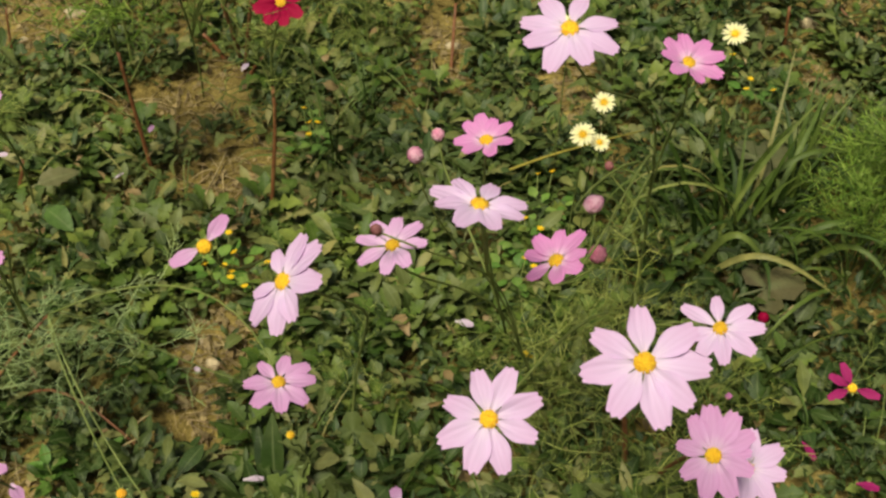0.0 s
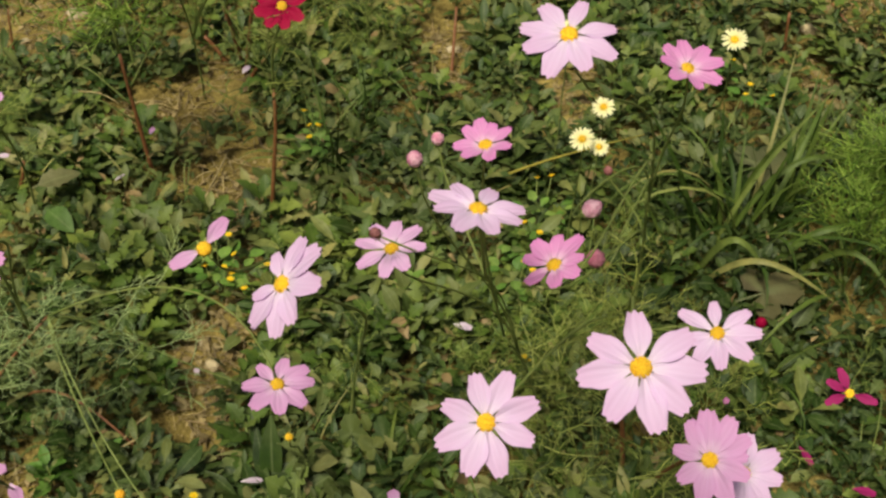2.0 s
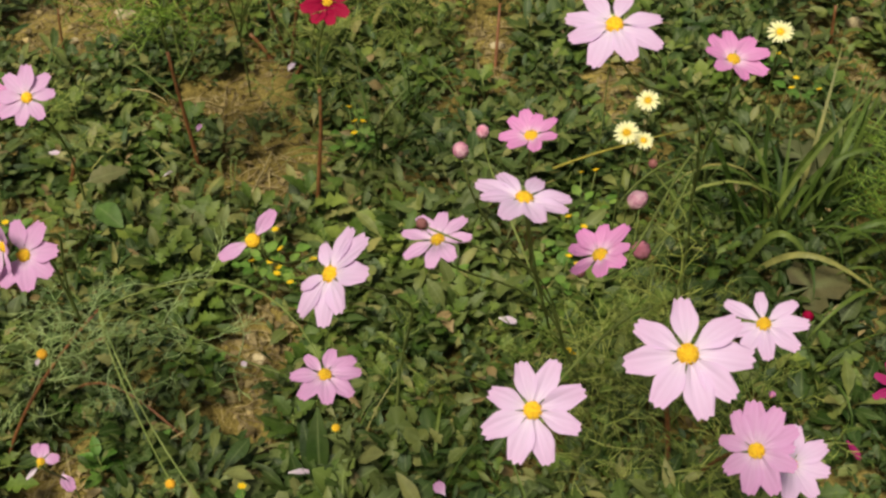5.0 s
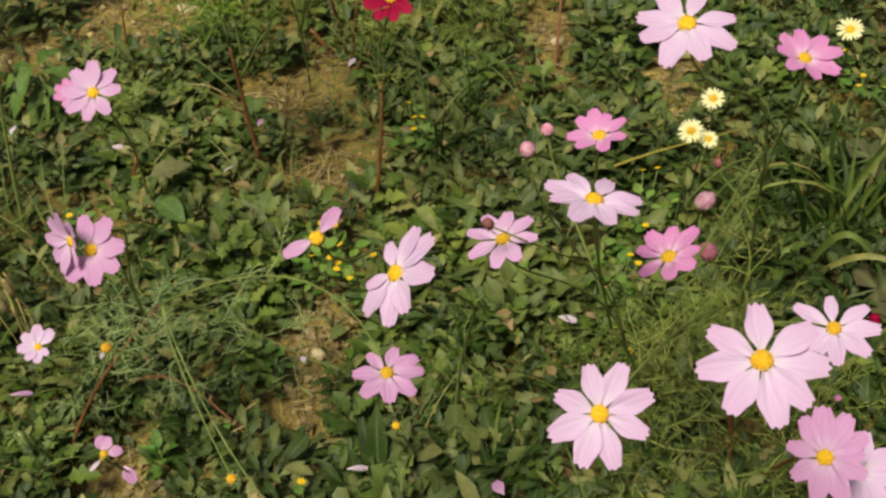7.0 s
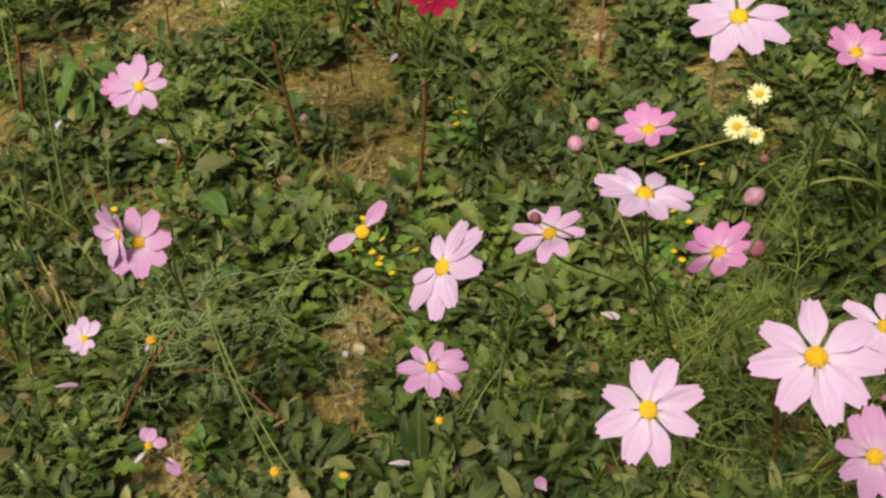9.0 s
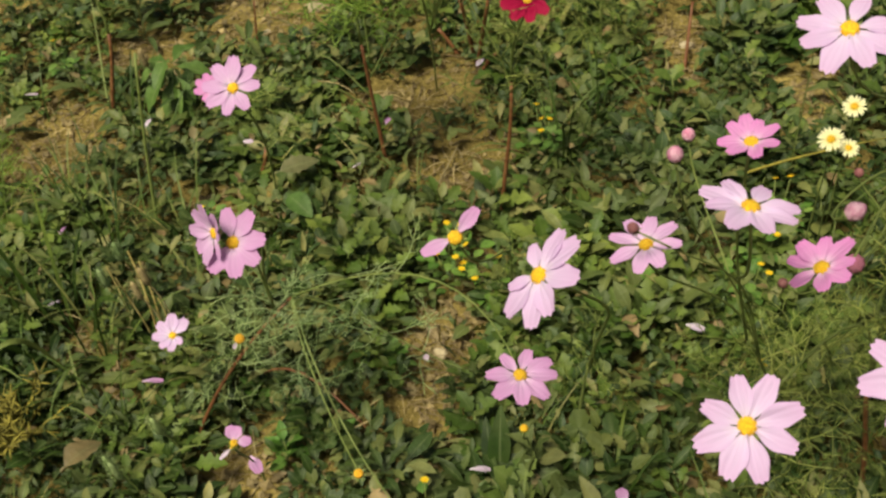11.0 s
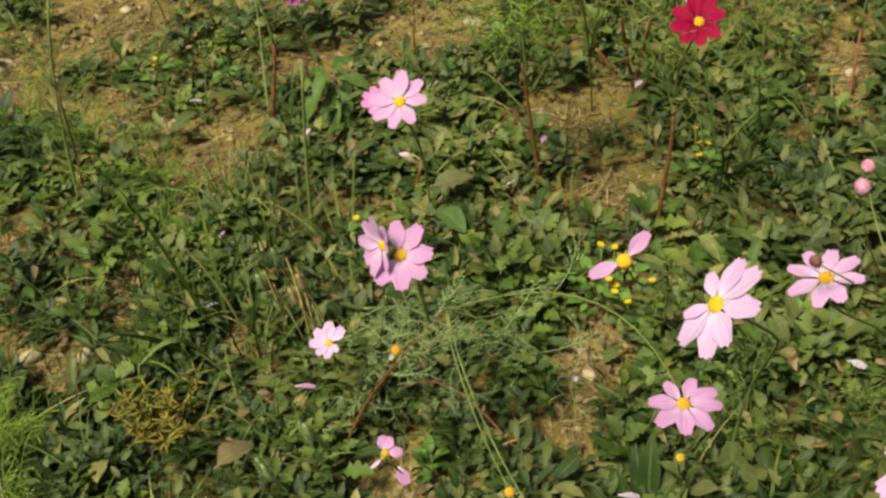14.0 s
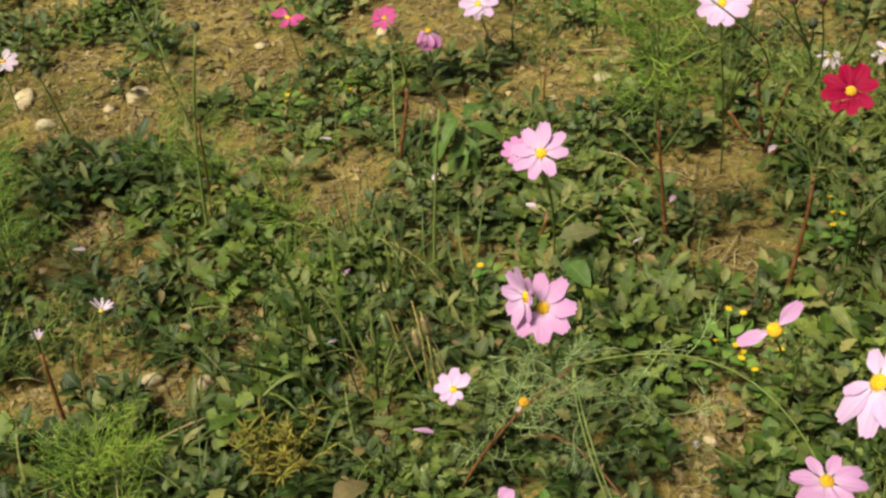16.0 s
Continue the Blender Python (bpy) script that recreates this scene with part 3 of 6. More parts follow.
OVALS = [leaf_mesh("leaf", "oval", LEAF, c, w) for c, w in ((1.0, 1.0), (0.4, 1.25), (1.6, 0.85))]
BROADS = [leaf_mesh("leaf", "broad", LEAF, c, w) for c, w in ((0.8, 1.0), (1.3, 0.85))]
LOBES = [leaf_mesh("leaf", "lobed", MUGWORT, c, w) for c, w in ((1.0, 1.0), (0.5, 1.2))]
TOOTHED = [leaf_mesh("leaf", "toothed", LEAF, c, w) for c, w in ((0.9, 1.0), (0.4, 1.2))]
LANCES = [leaf_mesh("leaf", "lance", LEAF, c, w) for c, w in ((1.0, 1.3), (1.7, 1.0))]
FRESHES = [leaf_mesh("leaf", "broad", FRESH, c, w) for c, w in ((0.8, 0.9), (0.5, 0.7))]


LOBED_LONG = [leaf_mesh("leaf", "toothed", DUSTY_GREEN, 0.7, 0.75), leaf_mesh("leaf", "lobed", DUSTY_GREEN, 0.5, 0.6)]


def stem_mesh(tall, r, material, name="stem"):
    s = Shape()
    tube(s, [(0, 0, -0.045), (0.1 * tall, 0.04 * tall, tall * 0.5), (0.06 * tall, 0.1 * tall, tall)], [r, r * 0.85, r * 0.5], 5)
    return s.mesh(name, material)


def rosette(name, meshes, leaves, size, label, group, seed, tall=0.03, spread_out=0.85):
    """One weed: a short stem with leaves round it."""
    g = random.Random(seed)
    ob = thing(name, 0, 0, label, "weed", group, z=0)
    part("stem", stem_mesh(tall, 0.0014, GREEN_STALK), ob)
    for i in range(leaves):
        a, up = i * 2.4 + g.uniform(-0.3, 0.3), (i + 0.5) / leaves
        pitch = 0.05 + spread_out * up + g.uniform(-0.15, 0.15)
        d = (math.cos(a) * math.cos(pitch), math.sin(a) * math.cos(pitch), math.sin(pitch))
        tip = (g.uniform(-0.3, 0.3), g.uniform(-0.3, 0.3), 1)
        part("leaf", g.choice(meshes), ob, place((0.06 * tall * up, 0.1 * tall * up, tall * up), d, tip, size * g.uniform(0.7, 1.1) * (1.1 - 0.3 * up)))
    return ob


KINDS = (
    rosette("broadleaf_weed", OVALS, 10, 0.046, "low dusty dark green weed with oval leaves", "broadleaf weeds", 1, 0.035),
    rosette("broadleaf_weed", BROADS, 8, 0.043, "low dark green weed with broad rounded leaves", "broadleaf weeds", 2, 0.03),
    rosette("mugwort_weed", LOBES, 11, 0.045, "grey-green herb with deeply lobed leaves", "lobed herbs", 3, 0.05),
    rosette("broadleaf_weed", TOOTHED, 9, 0.045, "dusty green weed with coarsely toothed leaves", "broadleaf weeds", 4, 0.04),
    rosette("lance_leaved_weed", LANCES, 9, 0.075, "dark green weed with narrow pointed leaves", "narrow-leaved weeds", 5, 0.03, 1.0),
)
HOME = [(-0.52, 1.12), (-0.36, 1.18), (-0.12, 0.98), (-0.6, 1.48), (-0.2, 0.86)]


def set_pose(ob, x, y, turn, size, lift=0.0):
    ob.matrix_basis = pose(x, y, height(x, y) + lift, random.uniform(-8, 8), random.uniform(-8, 8), turn) @ Matrix.Diagonal((size, size, size, 1))


random.seed(4)
for k, (x, y) in zip(KINDS, HOME):
    set_pose(k, x, y, random.uniform(0, 360), 0.9)
planted = 0
while planted < 225:
    y = 0.62 + 1.75 * random.random() ** 1.25
    x = random.uniform(-1.3 - 0.72 * (y - 0.5), 0.34 + 0.34 * y)
    if bare(x, y) > 0.25 or (x > 0.28 and y < 1.28):
        continue
    k = random.choices(KINDS, (4, 3, 3.2, 3, 0.8))[0]
    ob = copy_thing(k, pose(0, 0, 0))
    set_pose(ob, x, y, random.uniform(0, 360), random.uniform(0.55, 1.0), random.uniform(0.005, 0.03))
    planted += 1


for x, y, turn in ((-0.95, 0.85, 70), (-0.93, 0.79, 10), (-0.96, 0.93, 130), (-0.745, 0.86, 200), (-0.89, 1.0, 290), (-0.9, 0.73, 330), (-0.86, 0.87, 100)):
    set_pose(copy_thing(KINDS[4], pose(0, 0, 0)), x, y, turn, 0.72, 0.012)
thistle = rosette("grey_rosette_weed", LOBED_LONG, 7, 0.075, "grey-green flat rosette with long lobed leaves on soil", "", 9, 0.012, 0.5)
set_pose(thistle, -1.079, 1.391, 30, 1.0, 0.02)


DARK_LANCES = [leaf_mesh("leaf", "lance", LEAF_DARK_SHADED, c, w) for c, w in ((1.0, 1.5), (1.6, 1.2))]
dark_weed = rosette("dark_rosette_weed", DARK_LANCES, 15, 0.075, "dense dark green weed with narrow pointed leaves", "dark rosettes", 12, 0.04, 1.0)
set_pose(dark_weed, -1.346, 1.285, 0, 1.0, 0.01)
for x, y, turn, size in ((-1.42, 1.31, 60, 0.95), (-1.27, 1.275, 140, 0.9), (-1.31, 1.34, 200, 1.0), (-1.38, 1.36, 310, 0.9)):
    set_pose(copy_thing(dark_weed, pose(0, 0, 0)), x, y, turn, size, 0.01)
for x, y, turn, size in ((-0.92, 1.75, 20, 0.85), (-0.88, 1.79, 100, 0.85), (-0.945, 1.69, 170, 0.8), (-0.98, 1.76, 250, 0.8), (-1.6, 1.75, 80, 0.9), (-1.53, 1.72, 10, 0.85)):
    set_pose(copy_thing(KINDS[4], pose(0, 0, 0)), x, y, turn, size, 0.01)


def single_leaf(name, mesh, x, y, direction, size, label, z=0.03, up=(0, -0.3, 1), category="leaf"):
    ob = new(name, mesh)
    ob.matrix_basis = place((x, y, height(x, y) + z), direction, up, size)
    return tagged(ob, label, category)


# the wide dusty leaves and fresh sprigs that stand out of the weeds
BIG_DUSTY = leaf_mesh("broad_leaf", "palmate", DUSTY, 0.8, 1.0)
single_leaf("broad_leaf", leaf_mesh("broad_leaf", "palmate", BROWNED, 1.0, 1.0), 0.385, 1.122, (1, 0.35, 0.02), 0.1, "large dusty brown-green broad leaf lying flat", 0.052)
single_leaf("broad_leaf", BIG_DUSTY, 0.408, 1.346, (1, 0.5, 0.05), 0.1, "large dusty grey-green broad leaf among grass", 0.08)
single_leaf("pale_leaf", leaf_mesh("pale_leaf", "broad", SEEDLING, 0.7, 0.8), -0.54, 1.22, (0.75, -0.6, -0.05), 0.06, "pale yellow-green rounded leaf over the weeds", 0.09)
single_leaf("pale_leaf", leaf_mesh("pale_leaf", "toothed", DUSTY, 0.6, 0.9), -0.58, 1.28, (0.85, 0.5, 0.1), 0.072, "pale dusty toothed leaf over the weeds", 0.07)
DRIED = leaf_mesh("dry_leaf", "ovate", DRY, 1.3, 1.05)
for x, y, a, size in ((-0.675, 0.735, 60, 0.058), (0.047, 1.25, -35, 0.04), (-0.057, 1.052, -60, 0.038), (0.019, 0.948, 120, 0.024), (-0.313, 0.758, -50, 0.045), (0.209, 1.327, 100, 0.03)):
    tagged(single_leaf("dry_leaf", DRIED, x, y, (math.cos(radians(a)), math.sin(radians(a)), 0.1), size, "curled dry brown leaf lying on the weeds", 0.075), group="dry leaves")

sprig = rosette("fresh_sprig", FRESHES, 9, 0.035, "bright green young weed standing out", "fresh sprigs", 8, 0.03)
set_pose(sprig, -0.04, 1.14, 0, 1.0, 0.02)
for x, y, size in ((-0.44, 0.83, 1.0), (-0.38, 0.86, 0.8), (-0.5, 0.92, 0.9), (-0.34, 0.99, 0.8), (0.25, 1.75, 0.9)):
    set_pose(copy_thing(sprig, pose(0, 0, 0)), x, y, random.uniform(0, 360), size, 0.01)

# a broad-leaved seedling with hanging pointed leaves
seedling = thing("broad_seedling", -0.81, 1.50, "mid green plant with large pointed hanging leaves", "weed")
part("stem", stem_mesh(0.07, 0.002, GREEN_STALK), seedling)
POINTED = leaf_mesh("leaf", "oval", SEEDLING, 1.2, 0.85)
for i, (a, pitch) in enumerate(((-80, -38), (-50, -42), (-125, -30), (5, -10), (75, 5), (165, -12), (-150, -20), (-100, -10))):
    c = math.cos(radians(pitch))
    part("leaf", POINTED, seedling, place((0, 0, 0.075 + 0.004 * i), (c * math.cos(radians(a)), c * math.sin(radians(a)), math.sin(radians(pitch))), (0, 0, 1), 0.088 - 0.004 * i))

# upright strap-leaved plant
strap = thing("strap_leaved_weed", -0.18, 0.82, "dark green plant with upright strap-shaped leaves", "weed")
STRAP_LEAF = leaf_mesh("leaf", "lance", LEAF, 0.7, 1.15)
for a, pitch, size in ((95, 72, 0.11), (200, 25, 0.1), (50, 55, 0.09), (-40, 30, 0.08), (120, 60, 0.09)):
    c = math.cos(radians(pitch))
    part("leaf", STRAP_LEAF, strap, place((0, 0, 0.005), (c * math.cos(radians(a)), c * math.sin(radians(a)), math.sin(radians(pitch))), (0, -1, 0.4), size))


# ---- grass ----
SEDGE = (-0.785, 0.805)
def blade_mesh(name, material, droop, wide, bow=0.0):
    n, s, v, uv = 10, Shape(), [], []
    for i in range(n):
        k = i / (n - 1)
        a = 1.25 - droop * k * k
        if i:
            x, z = x + math.cos(a) / (n - 1), z + math.sin(a) / (n - 1)
        else:
            x = z = 0.0
        w = wide * (0.5 + 0.5 * min(1, k * 4)) * (1 - k**3) + 0.0004
        y = bow * math.sin(math.pi * k)
        v += [(x, y + w, z + 0.5 * w), (x, y, z), (x, y - w, z + 0.5 * w)]
        uv += [(k, 0), (k, 0.5), (k, 1)]
    s.put(v, [(3 * i + j, 3 * i + j + 1, 3 * i + j + 4, 3 * i + j + 3) for i in range(n - 1) for j in (0, 1)], uv)
    return s.mesh(name, material)


BLADES = [blade_mesh("blade", GRASS, d, w, b) for d, w, b in ((0.6, 0.011, 0.02), (1.4, 0.012, -0.04), (2.1, 0.013, 0.03), (0.25, 0.009, 0.0), (2.8, 0.011, 0.05))]
PALE_BLADES = [blade_mesh("blade", GRASS_PALE, d, w, b) for d, w, b in ((1.2, 0.012, 0.05), (1.9, 0.012, -0.06), (2.5, 0.013, 0.04), (0.7, 0.01, -0.02))]
DRY_BLADES = [blade_mesh("blade", STRAW, d, w, b) for d, w, b in ((0.8, 0.012, 0.02), (1.9, 0.012, -0.03))]


def grass_tuft(x, y, count, lo, hi, seed, label, blades=None, name="grass_tuft", wide=1.0, lean=0.0, most=0.06):
    g = random.Random(seed)
    ob = thing(name, x, y, label, "grass", "grass tufts")
    for i in range(count):
        a, r = g.uniform(0, 360), min(most, 0.006 + 0.012 * g.random() * count / 12)
        size = g.uniform(lo, hi)
        m = pose(r * math.cos(radians(a)), r * math.sin(radians(a)), -0.004, 0, g.uniform(-25, 25) + lean, a + g.uniform(-40, 40)) @ Matrix.Diagonal((size, size * wide, size, 1))
        part("blade", g.choice(blades or BLADES), ob, m)
    return ob


grass_tuft(0.40, 1.25, 20, 0.13, 0.26, 31, "large clump of broad arching green grass", wide=1.7, most=0.045)
grass_tuft(0.47, 1.31, 18, 0.14, 0.27, 32, "large clump of broad arching green grass", wide=1.6, most=0.05)
grass_tuft(0.34, 1.22, 12, 0.1, 0.2, 30, "large clump of broad arching green grass", wide=1.5)
grass_tuft(0.42, 1.27, 9, 0.2, 0.33, 29, "long pale arching blades over a grass clump", PALE_BLADES, wide=1.0)
grass_tuft(0.33, 1.36, 10, 0.12, 0.24, 33, "clump of thin green grass beside a larger one")
grass_tuft(0.52, 1.4, 14, 0.14, 0.26, 37, "clump of thin green grass beside a larger one")
grass_tuft(0.56, 1.18, 16, 0.12, 0.26, 34, "tuft of bright green grass at the bed's edge", wide=1.2)
grass_tuft(-0.17, 1.42, 16, 0.09, 0.2, 35, "thin green grass tuft among low weeds")
grass_tuft(-0.12, 1.52, 9, 0.1, 0.2, 36, "thin green grass tuft among low weeds")
for i, (x, y, n, tall) in enumerate(((-0.77, 1.12, 20, 0.24), (-0.86, 1.2, 18, 0.22), (-0.72, 0.95, 16, 0.22), (-0.93, 1.02, 16, 0.2), (-0.64, 0.82, 14, 0.18), (-0.83, 0.98, 16, 0.2), (-0.68, 1.18, 12, 0.22), (-0.95, 1.14, 12, 0.18), (-0.6, 0.76, 10, 0.16), (-0.9, 0.9, 12, 0.18), (-0.78, 0.76, 12, 0.16))):
    grass_tuft(x, y, n, tall * 0.55, tall, 300 + i, "thin upright light green grass between low weeds", BLADES[:2] + PALE_BLADES, wide=0.7)
for i, (x, y, n) in enumerate(((-0.69, 1.06, 8), (-0.74, 1.0, 6), (-0.66, 0.98, 5), (-0.8, 1.08, 5))):
    grass_tuft(x, y, n, 0.06, 0.12, 320 + i, "dry straw-coloured grass stems standing upright", DRY_BLADES, wide=0.7)
GOLD_BLADES = [blade_mesh("blade", GOLD, d, w, b) for d, w, b in ((1.6, 0.022, 0.12), (3.4, 0.022, -0.16), (0.6, 0.018, 0.1), (4.2, 0.02, 0.1))]
grass_tuft(SEDGE[0], SEDGE[1], 30, 0.06, 0.1, 44, "golden-brown withered curled grass under a sedge", GOLD_BLADES, most=0.03)
grass_tuft(SEDGE[0] + 0.01, SEDGE[1] + 0.01, 10, 0.08, 0.13, 45, "yellow-green grass in a withered tuft")
grass_tuft(-0.72, 1.95, 10, 0.12, 0.24, 46, "tall thin green grass on open soil")
grass_tuft(-1.5, 1.95, 12, 0.05, 0.12, 47, "short dry grass tuft on open soil", DRY_BLADES)
grass_tuft(-1.12, 1.45, 10, 0.05, 0.11, 48, "short green grass tuft on open soil")
random.seed(9)
for i in range(26):
    while True:
        y = random.uniform(0.7, 2.3)
        x = random.uniform(-1.2 - 0.7 * (y - 0.5), 0.3 + 0.34 * y)
        if bare(x, y) < 0.6:
            break
    grass_tuft(x, y, random.randint(5, 9), 0.08, 0.18, 100 + i, "small thin green grass tuft between weeds")


def long_blade(clump, base, bend, tip, width, material):
    """One broad grass blade of a clump, folded along its middle, from the ground over a bend to its tip."""
    base = Vector((base[0], base[1], height(*base) - 0.01))
    n, v, uv = 13, [], []
    line = bezier(base, base.lerp(Vector(bend), 0.75), bend, tip, n)
    for i, p in enumerate(line):
        k = i / (n - 1)
        d = line[min(i + 1, n - 1)] - line[max(i - 1, 0)]
        across = d.cross(Vector((-0.1, -0.7, 0.7))).normalized()
        w = width / 2 * (0.55 + 0.45 * min(1, 3 * k)) * (1 - k**4) + 0.0003
        fold = Vector((0, -0.25, 0.3)) * w
        v += [local(clump, q) for q in (p + across * w + fold, p, p - across * w + fold)]
        uv += [(k, 0), (k, 0.5), (k, 1)]
    f = [(3 * i + j, 3 * i + j + 1, 3 * i + j + 4, 3 * i + j + 3) for i in range(n - 1) for j in (0, 1)]
    part("blade", Shape().put(v, f, uv).mesh("blade", material), clump)


def local(ob, p):
    return Vector(p) - ob.matrix_basis.translation


clump = thing("grass_tuft", 0.385, 1.24, "tall grass clump with long bent blades over low weeds", "grass", "grass tufts")
for base, bend, tip, width, pale in (
    ((0.37, 1.25), (0.41, 1.27, 0.15), (0.5, 1.3, 0.27), 0.006, True),
    ((0.36, 1.25), (0.32, 1.25, 0.16), (0.258, 1.26, 0.26), 0.007, False),
    ((0.385, 1.3), (0.38, 1.32, 0.12), (0.375, 1.35, 0.21), 0.007, False),
    ((0.335, 1.2), (0.372, 1.165, 0.17), (0.435, 1.16, 0.06), 0.009, True),
    ((0.335, 1.19), (0.4, 1.14, 0.15), (0.52, 1.13, 0.05), 0.008, True),
    ((0.35, 1.24), (0.33, 1.2, 0.14), (0.29, 1.17, 0.21), 0.006, False),
    ((0.4, 1.3), (0.42, 1.3, 0.14), (0.455, 1.275, 0.23), 0.007, False),
    ((0.38, 1.26), (0.46, 1.29, 0.2), (0.6, 1.32, 0.13), 0.008, False),
    ((0.42, 1.2), (0.5, 1.2, 0.16), (0.62, 1.22, 0.06), 0.009, True),
    ((0.47, 1.22), (0.54, 1.18, 0.14), (0.6, 1.12, 0.05), 0.008, False),
):
    long_blade(clump, base, bend, tip, width, GRASS_PALE if pale else GRASS)
clump = thing("grass_tuft", -0.785, 0.975, "dark green grass with long broad blades among weeds", "grass", "grass tufts")
for base, bend, tip, width, pale in (
    ((-0.806, 0.992), (-0.825, 0.985, 0.15), (-0.86, 0.962, 0.31), 0.008, False),
    ((-0.77, 0.93), (-0.81, 0.9, 0.1), (-0.85, 0.85, 0.15), 0.009, False),
    ((-0.8, 1.03), (-0.77, 1.02, 0.12), (-0.73, 1.02, 0.2), 0.006, False),
    ((-0.75, 0.92), (-0.77, 0.88, 0.16), (-0.81, 0.83, 0.12), 0.008, True),
    ((-0.79, 1.0), (-0.8, 1.03, 0.14), (-0.82, 1.07, 0.22), 0.006, False),
    ((-0.76, 0.99), (-0.72, 0.98, 0.12), (-0.67, 0.95, 0.13), 0.007, False),
):
    long_blade(clump, base, bend, tip, width, GRASS_PALE if pale else GRASS)


def sedge_ray(s, g, m):
    """A sedge stem that leans out, with a burst of spikelets at its end."""
    end = Vector((0.28, 0, 0.92))
    tube(s, [m @ Vector(p) for p in ((0, 0, 0), (0.08, 0, 0.55), end)], [0.0009, 0.0008, 0.0007], 4)
    for k in range(13):
        a, up = k * 2.4 + g.uniform(-0.5, 0.5), g.uniform(-0.2, 1.6)
        d = Vector((math.cos(a), math.sin(a), up)).normalized() * g.uniform(0.1, 0.3)
        p = Vector((0.08, 0, 0.55)).lerp(end, g.uniform(0.5, 1.0))
        tube(s, [m @ p, m @ (p + d * 0.5), m @ (p + d)], [0.0007, 0.0016, 0.0003], 4)


sedge = thing("golden_sedge", SEDGE[0], SEDGE[1], "compact yellow-brown sedge with bursts of golden spikelets", "sedge")
burst, dice = Shape(), random.Random(5)
for i in range(28):
    g_ = 0.009 * math.sqrt(i % 8)
    tall = 0.05 + 0.008 * (i * 5 % 7)
    sedge_ray(burst, dice, pose(g_ * math.cos(i * 2.4), g_ * math.sin(i * 2.4), 0.0, 0, i * 7 % 26 - 8, i * 137) @ Matrix.Diagonal((tall, tall, tall, 1)))
for i in range(7):
    part("leaf", GOLD_BLADES[i % 4], sedge, pose(0, 0, 0, 0, 10 + i * 4, i * 51) @ Matrix.Diagonal((0.085, 0.1, 0.085, 1)))
tagged(part("seed_head", burst.mesh("seed_head", GOLD), sedge), kind="stuff")


def spike_mesh(name, material):
    """A soft bristly seed spike of length 1 along z."""
    s = Shape()
    tube(s, [(0, 0, 0), (0, 0, 0.12), (0.01, 0, 0.5), (0.03, 0, 0.85), (0.05, 0, 1)], [0.05, 0.13, 0.15, 0.11, 0.03], 7)
    for k in range(70):
        z, a = 0.05 + 0.9 * (k + 0.5) / 70, k * 2.4
        p = Vector((0.12 * math.cos(a), 0.12 * math.sin(a), z))
        tube(s, [p, p + Vector((0.16 * math.cos(a), 0.16 * math.sin(a), 0.16))], [0.016, 0.004], 3)
    return s.mesh(name, material)


FOXTAIL, FOXTAIL_DRY = spike_mesh("seed_spike", FEATHER_PALE), spike_mesh("seed_spike", STRAW)


def foxtail(x, y, z, dry=False, lean=0.015):
    ob = thing("foxtail_grass", x + lean, y + 0.01, "dry straw-coloured seed spike on a thin grass stem" if dry else "soft green seed spike on a thin grass stem", "grass", "seed spikes")
    h = z - height(x + lean, y + 0.01)
    s = Shape()
    tube(s, bezier((0, 0, -0.01), (0, 0, h * 0.4), (-lean * 0.5, 0, h * 0.7), (-lean, -0.01, h - 0.024), 7), [0.0011] * 7, 4)
    part("stem", s.mesh("stem", STRAW if dry else GREEN_STALK), ob)
    part("seed_spike", FOXTAIL_DRY if dry else FOXTAIL, ob, place((-lean, -0.01, h - 0.025), (-0.15, -0.05, 1)) @ Euler((0, radians(90), 0)).to_matrix().to_4x4() @ Matrix.Diagonal((0.028, 0.028, 0.032, 1)))


for x, y, z, dry in ((-0.589, 0.72, 0.12, False), (-0.564, 0.785, 0.12, False), (-0.604, 0.734, 0.11, False), (-0.841, 1.481, 0.13, True), (-0.649, 0.964, 0.15, True), (-0.701, 0.981, 0.15, False), (-0.64, 0.975, 0.165, True), (-0.7, 1.03, 0.15, False)):
    foxtail(x, y, z, dry)


# ---- cosmos: feathery leaves, stalks, heads ----
def feather_mesh(seed, material, open_=False):
    """A leaf of length 1 along x, cut into curling threads."""
    g = random.Random(seed)
    s = Shape()
    spine = [Vector((k / 6, 0.06 * math.sin(0.9 * k + seed), 0.2 * math.sin(k / 6 * 2.4))) for k in range(7)]
    thick = 1.05 if open_ else 1.0
    tube(s, spine, [(0.0088 - 0.0007 * k) * thick for k in range(7)], 3)

    def thread(p, a, l, lift, r):
        d = Vector((math.cos(a), math.sin(a), lift))
        curl = Vector((math.cos(a + g.choice((-1.3, 1.3))), math.sin(a + g.choice((-1.3, 1.3))), g.uniform(-0.6, 0.3)))
        q = [p, p + d * l * 0.5 + curl * l * 0.08, p + d * l * 0.8 + curl * l * (0.5 if open_ else 0.28)]
        tube(s, q, [r, r * 0.85, r * 0.5], 3)
        return q

    for i in range(1, 6):
        for side in (-1, 1):
            a, l = radians(g.uniform(30, 70)) * side, (0.5 - 0.05 * i) * g.uniform(0.6, 1.3) * (0.75 if open_ else 1.0)
            if open_ and g.random() < 0.3:
                continue
            q = thread(spine[i], a, l, g.uniform(-0.2, 0.5), 0.0068 * thick)
            for k in range(g.choice((1, 2, 2) if open_ else (1, 2, 3))):
                thread(q[0].lerp(q[1], g.uniform(0.4, 1.0)), a + g.choice((-1, 1)) * radians(g.uniform(25, 60)), l * g.uniform(0.35, 0.7), g.uniform(-0.3, 0.5), 0.0058 * thick)
    return s.mesh("leaf", material)


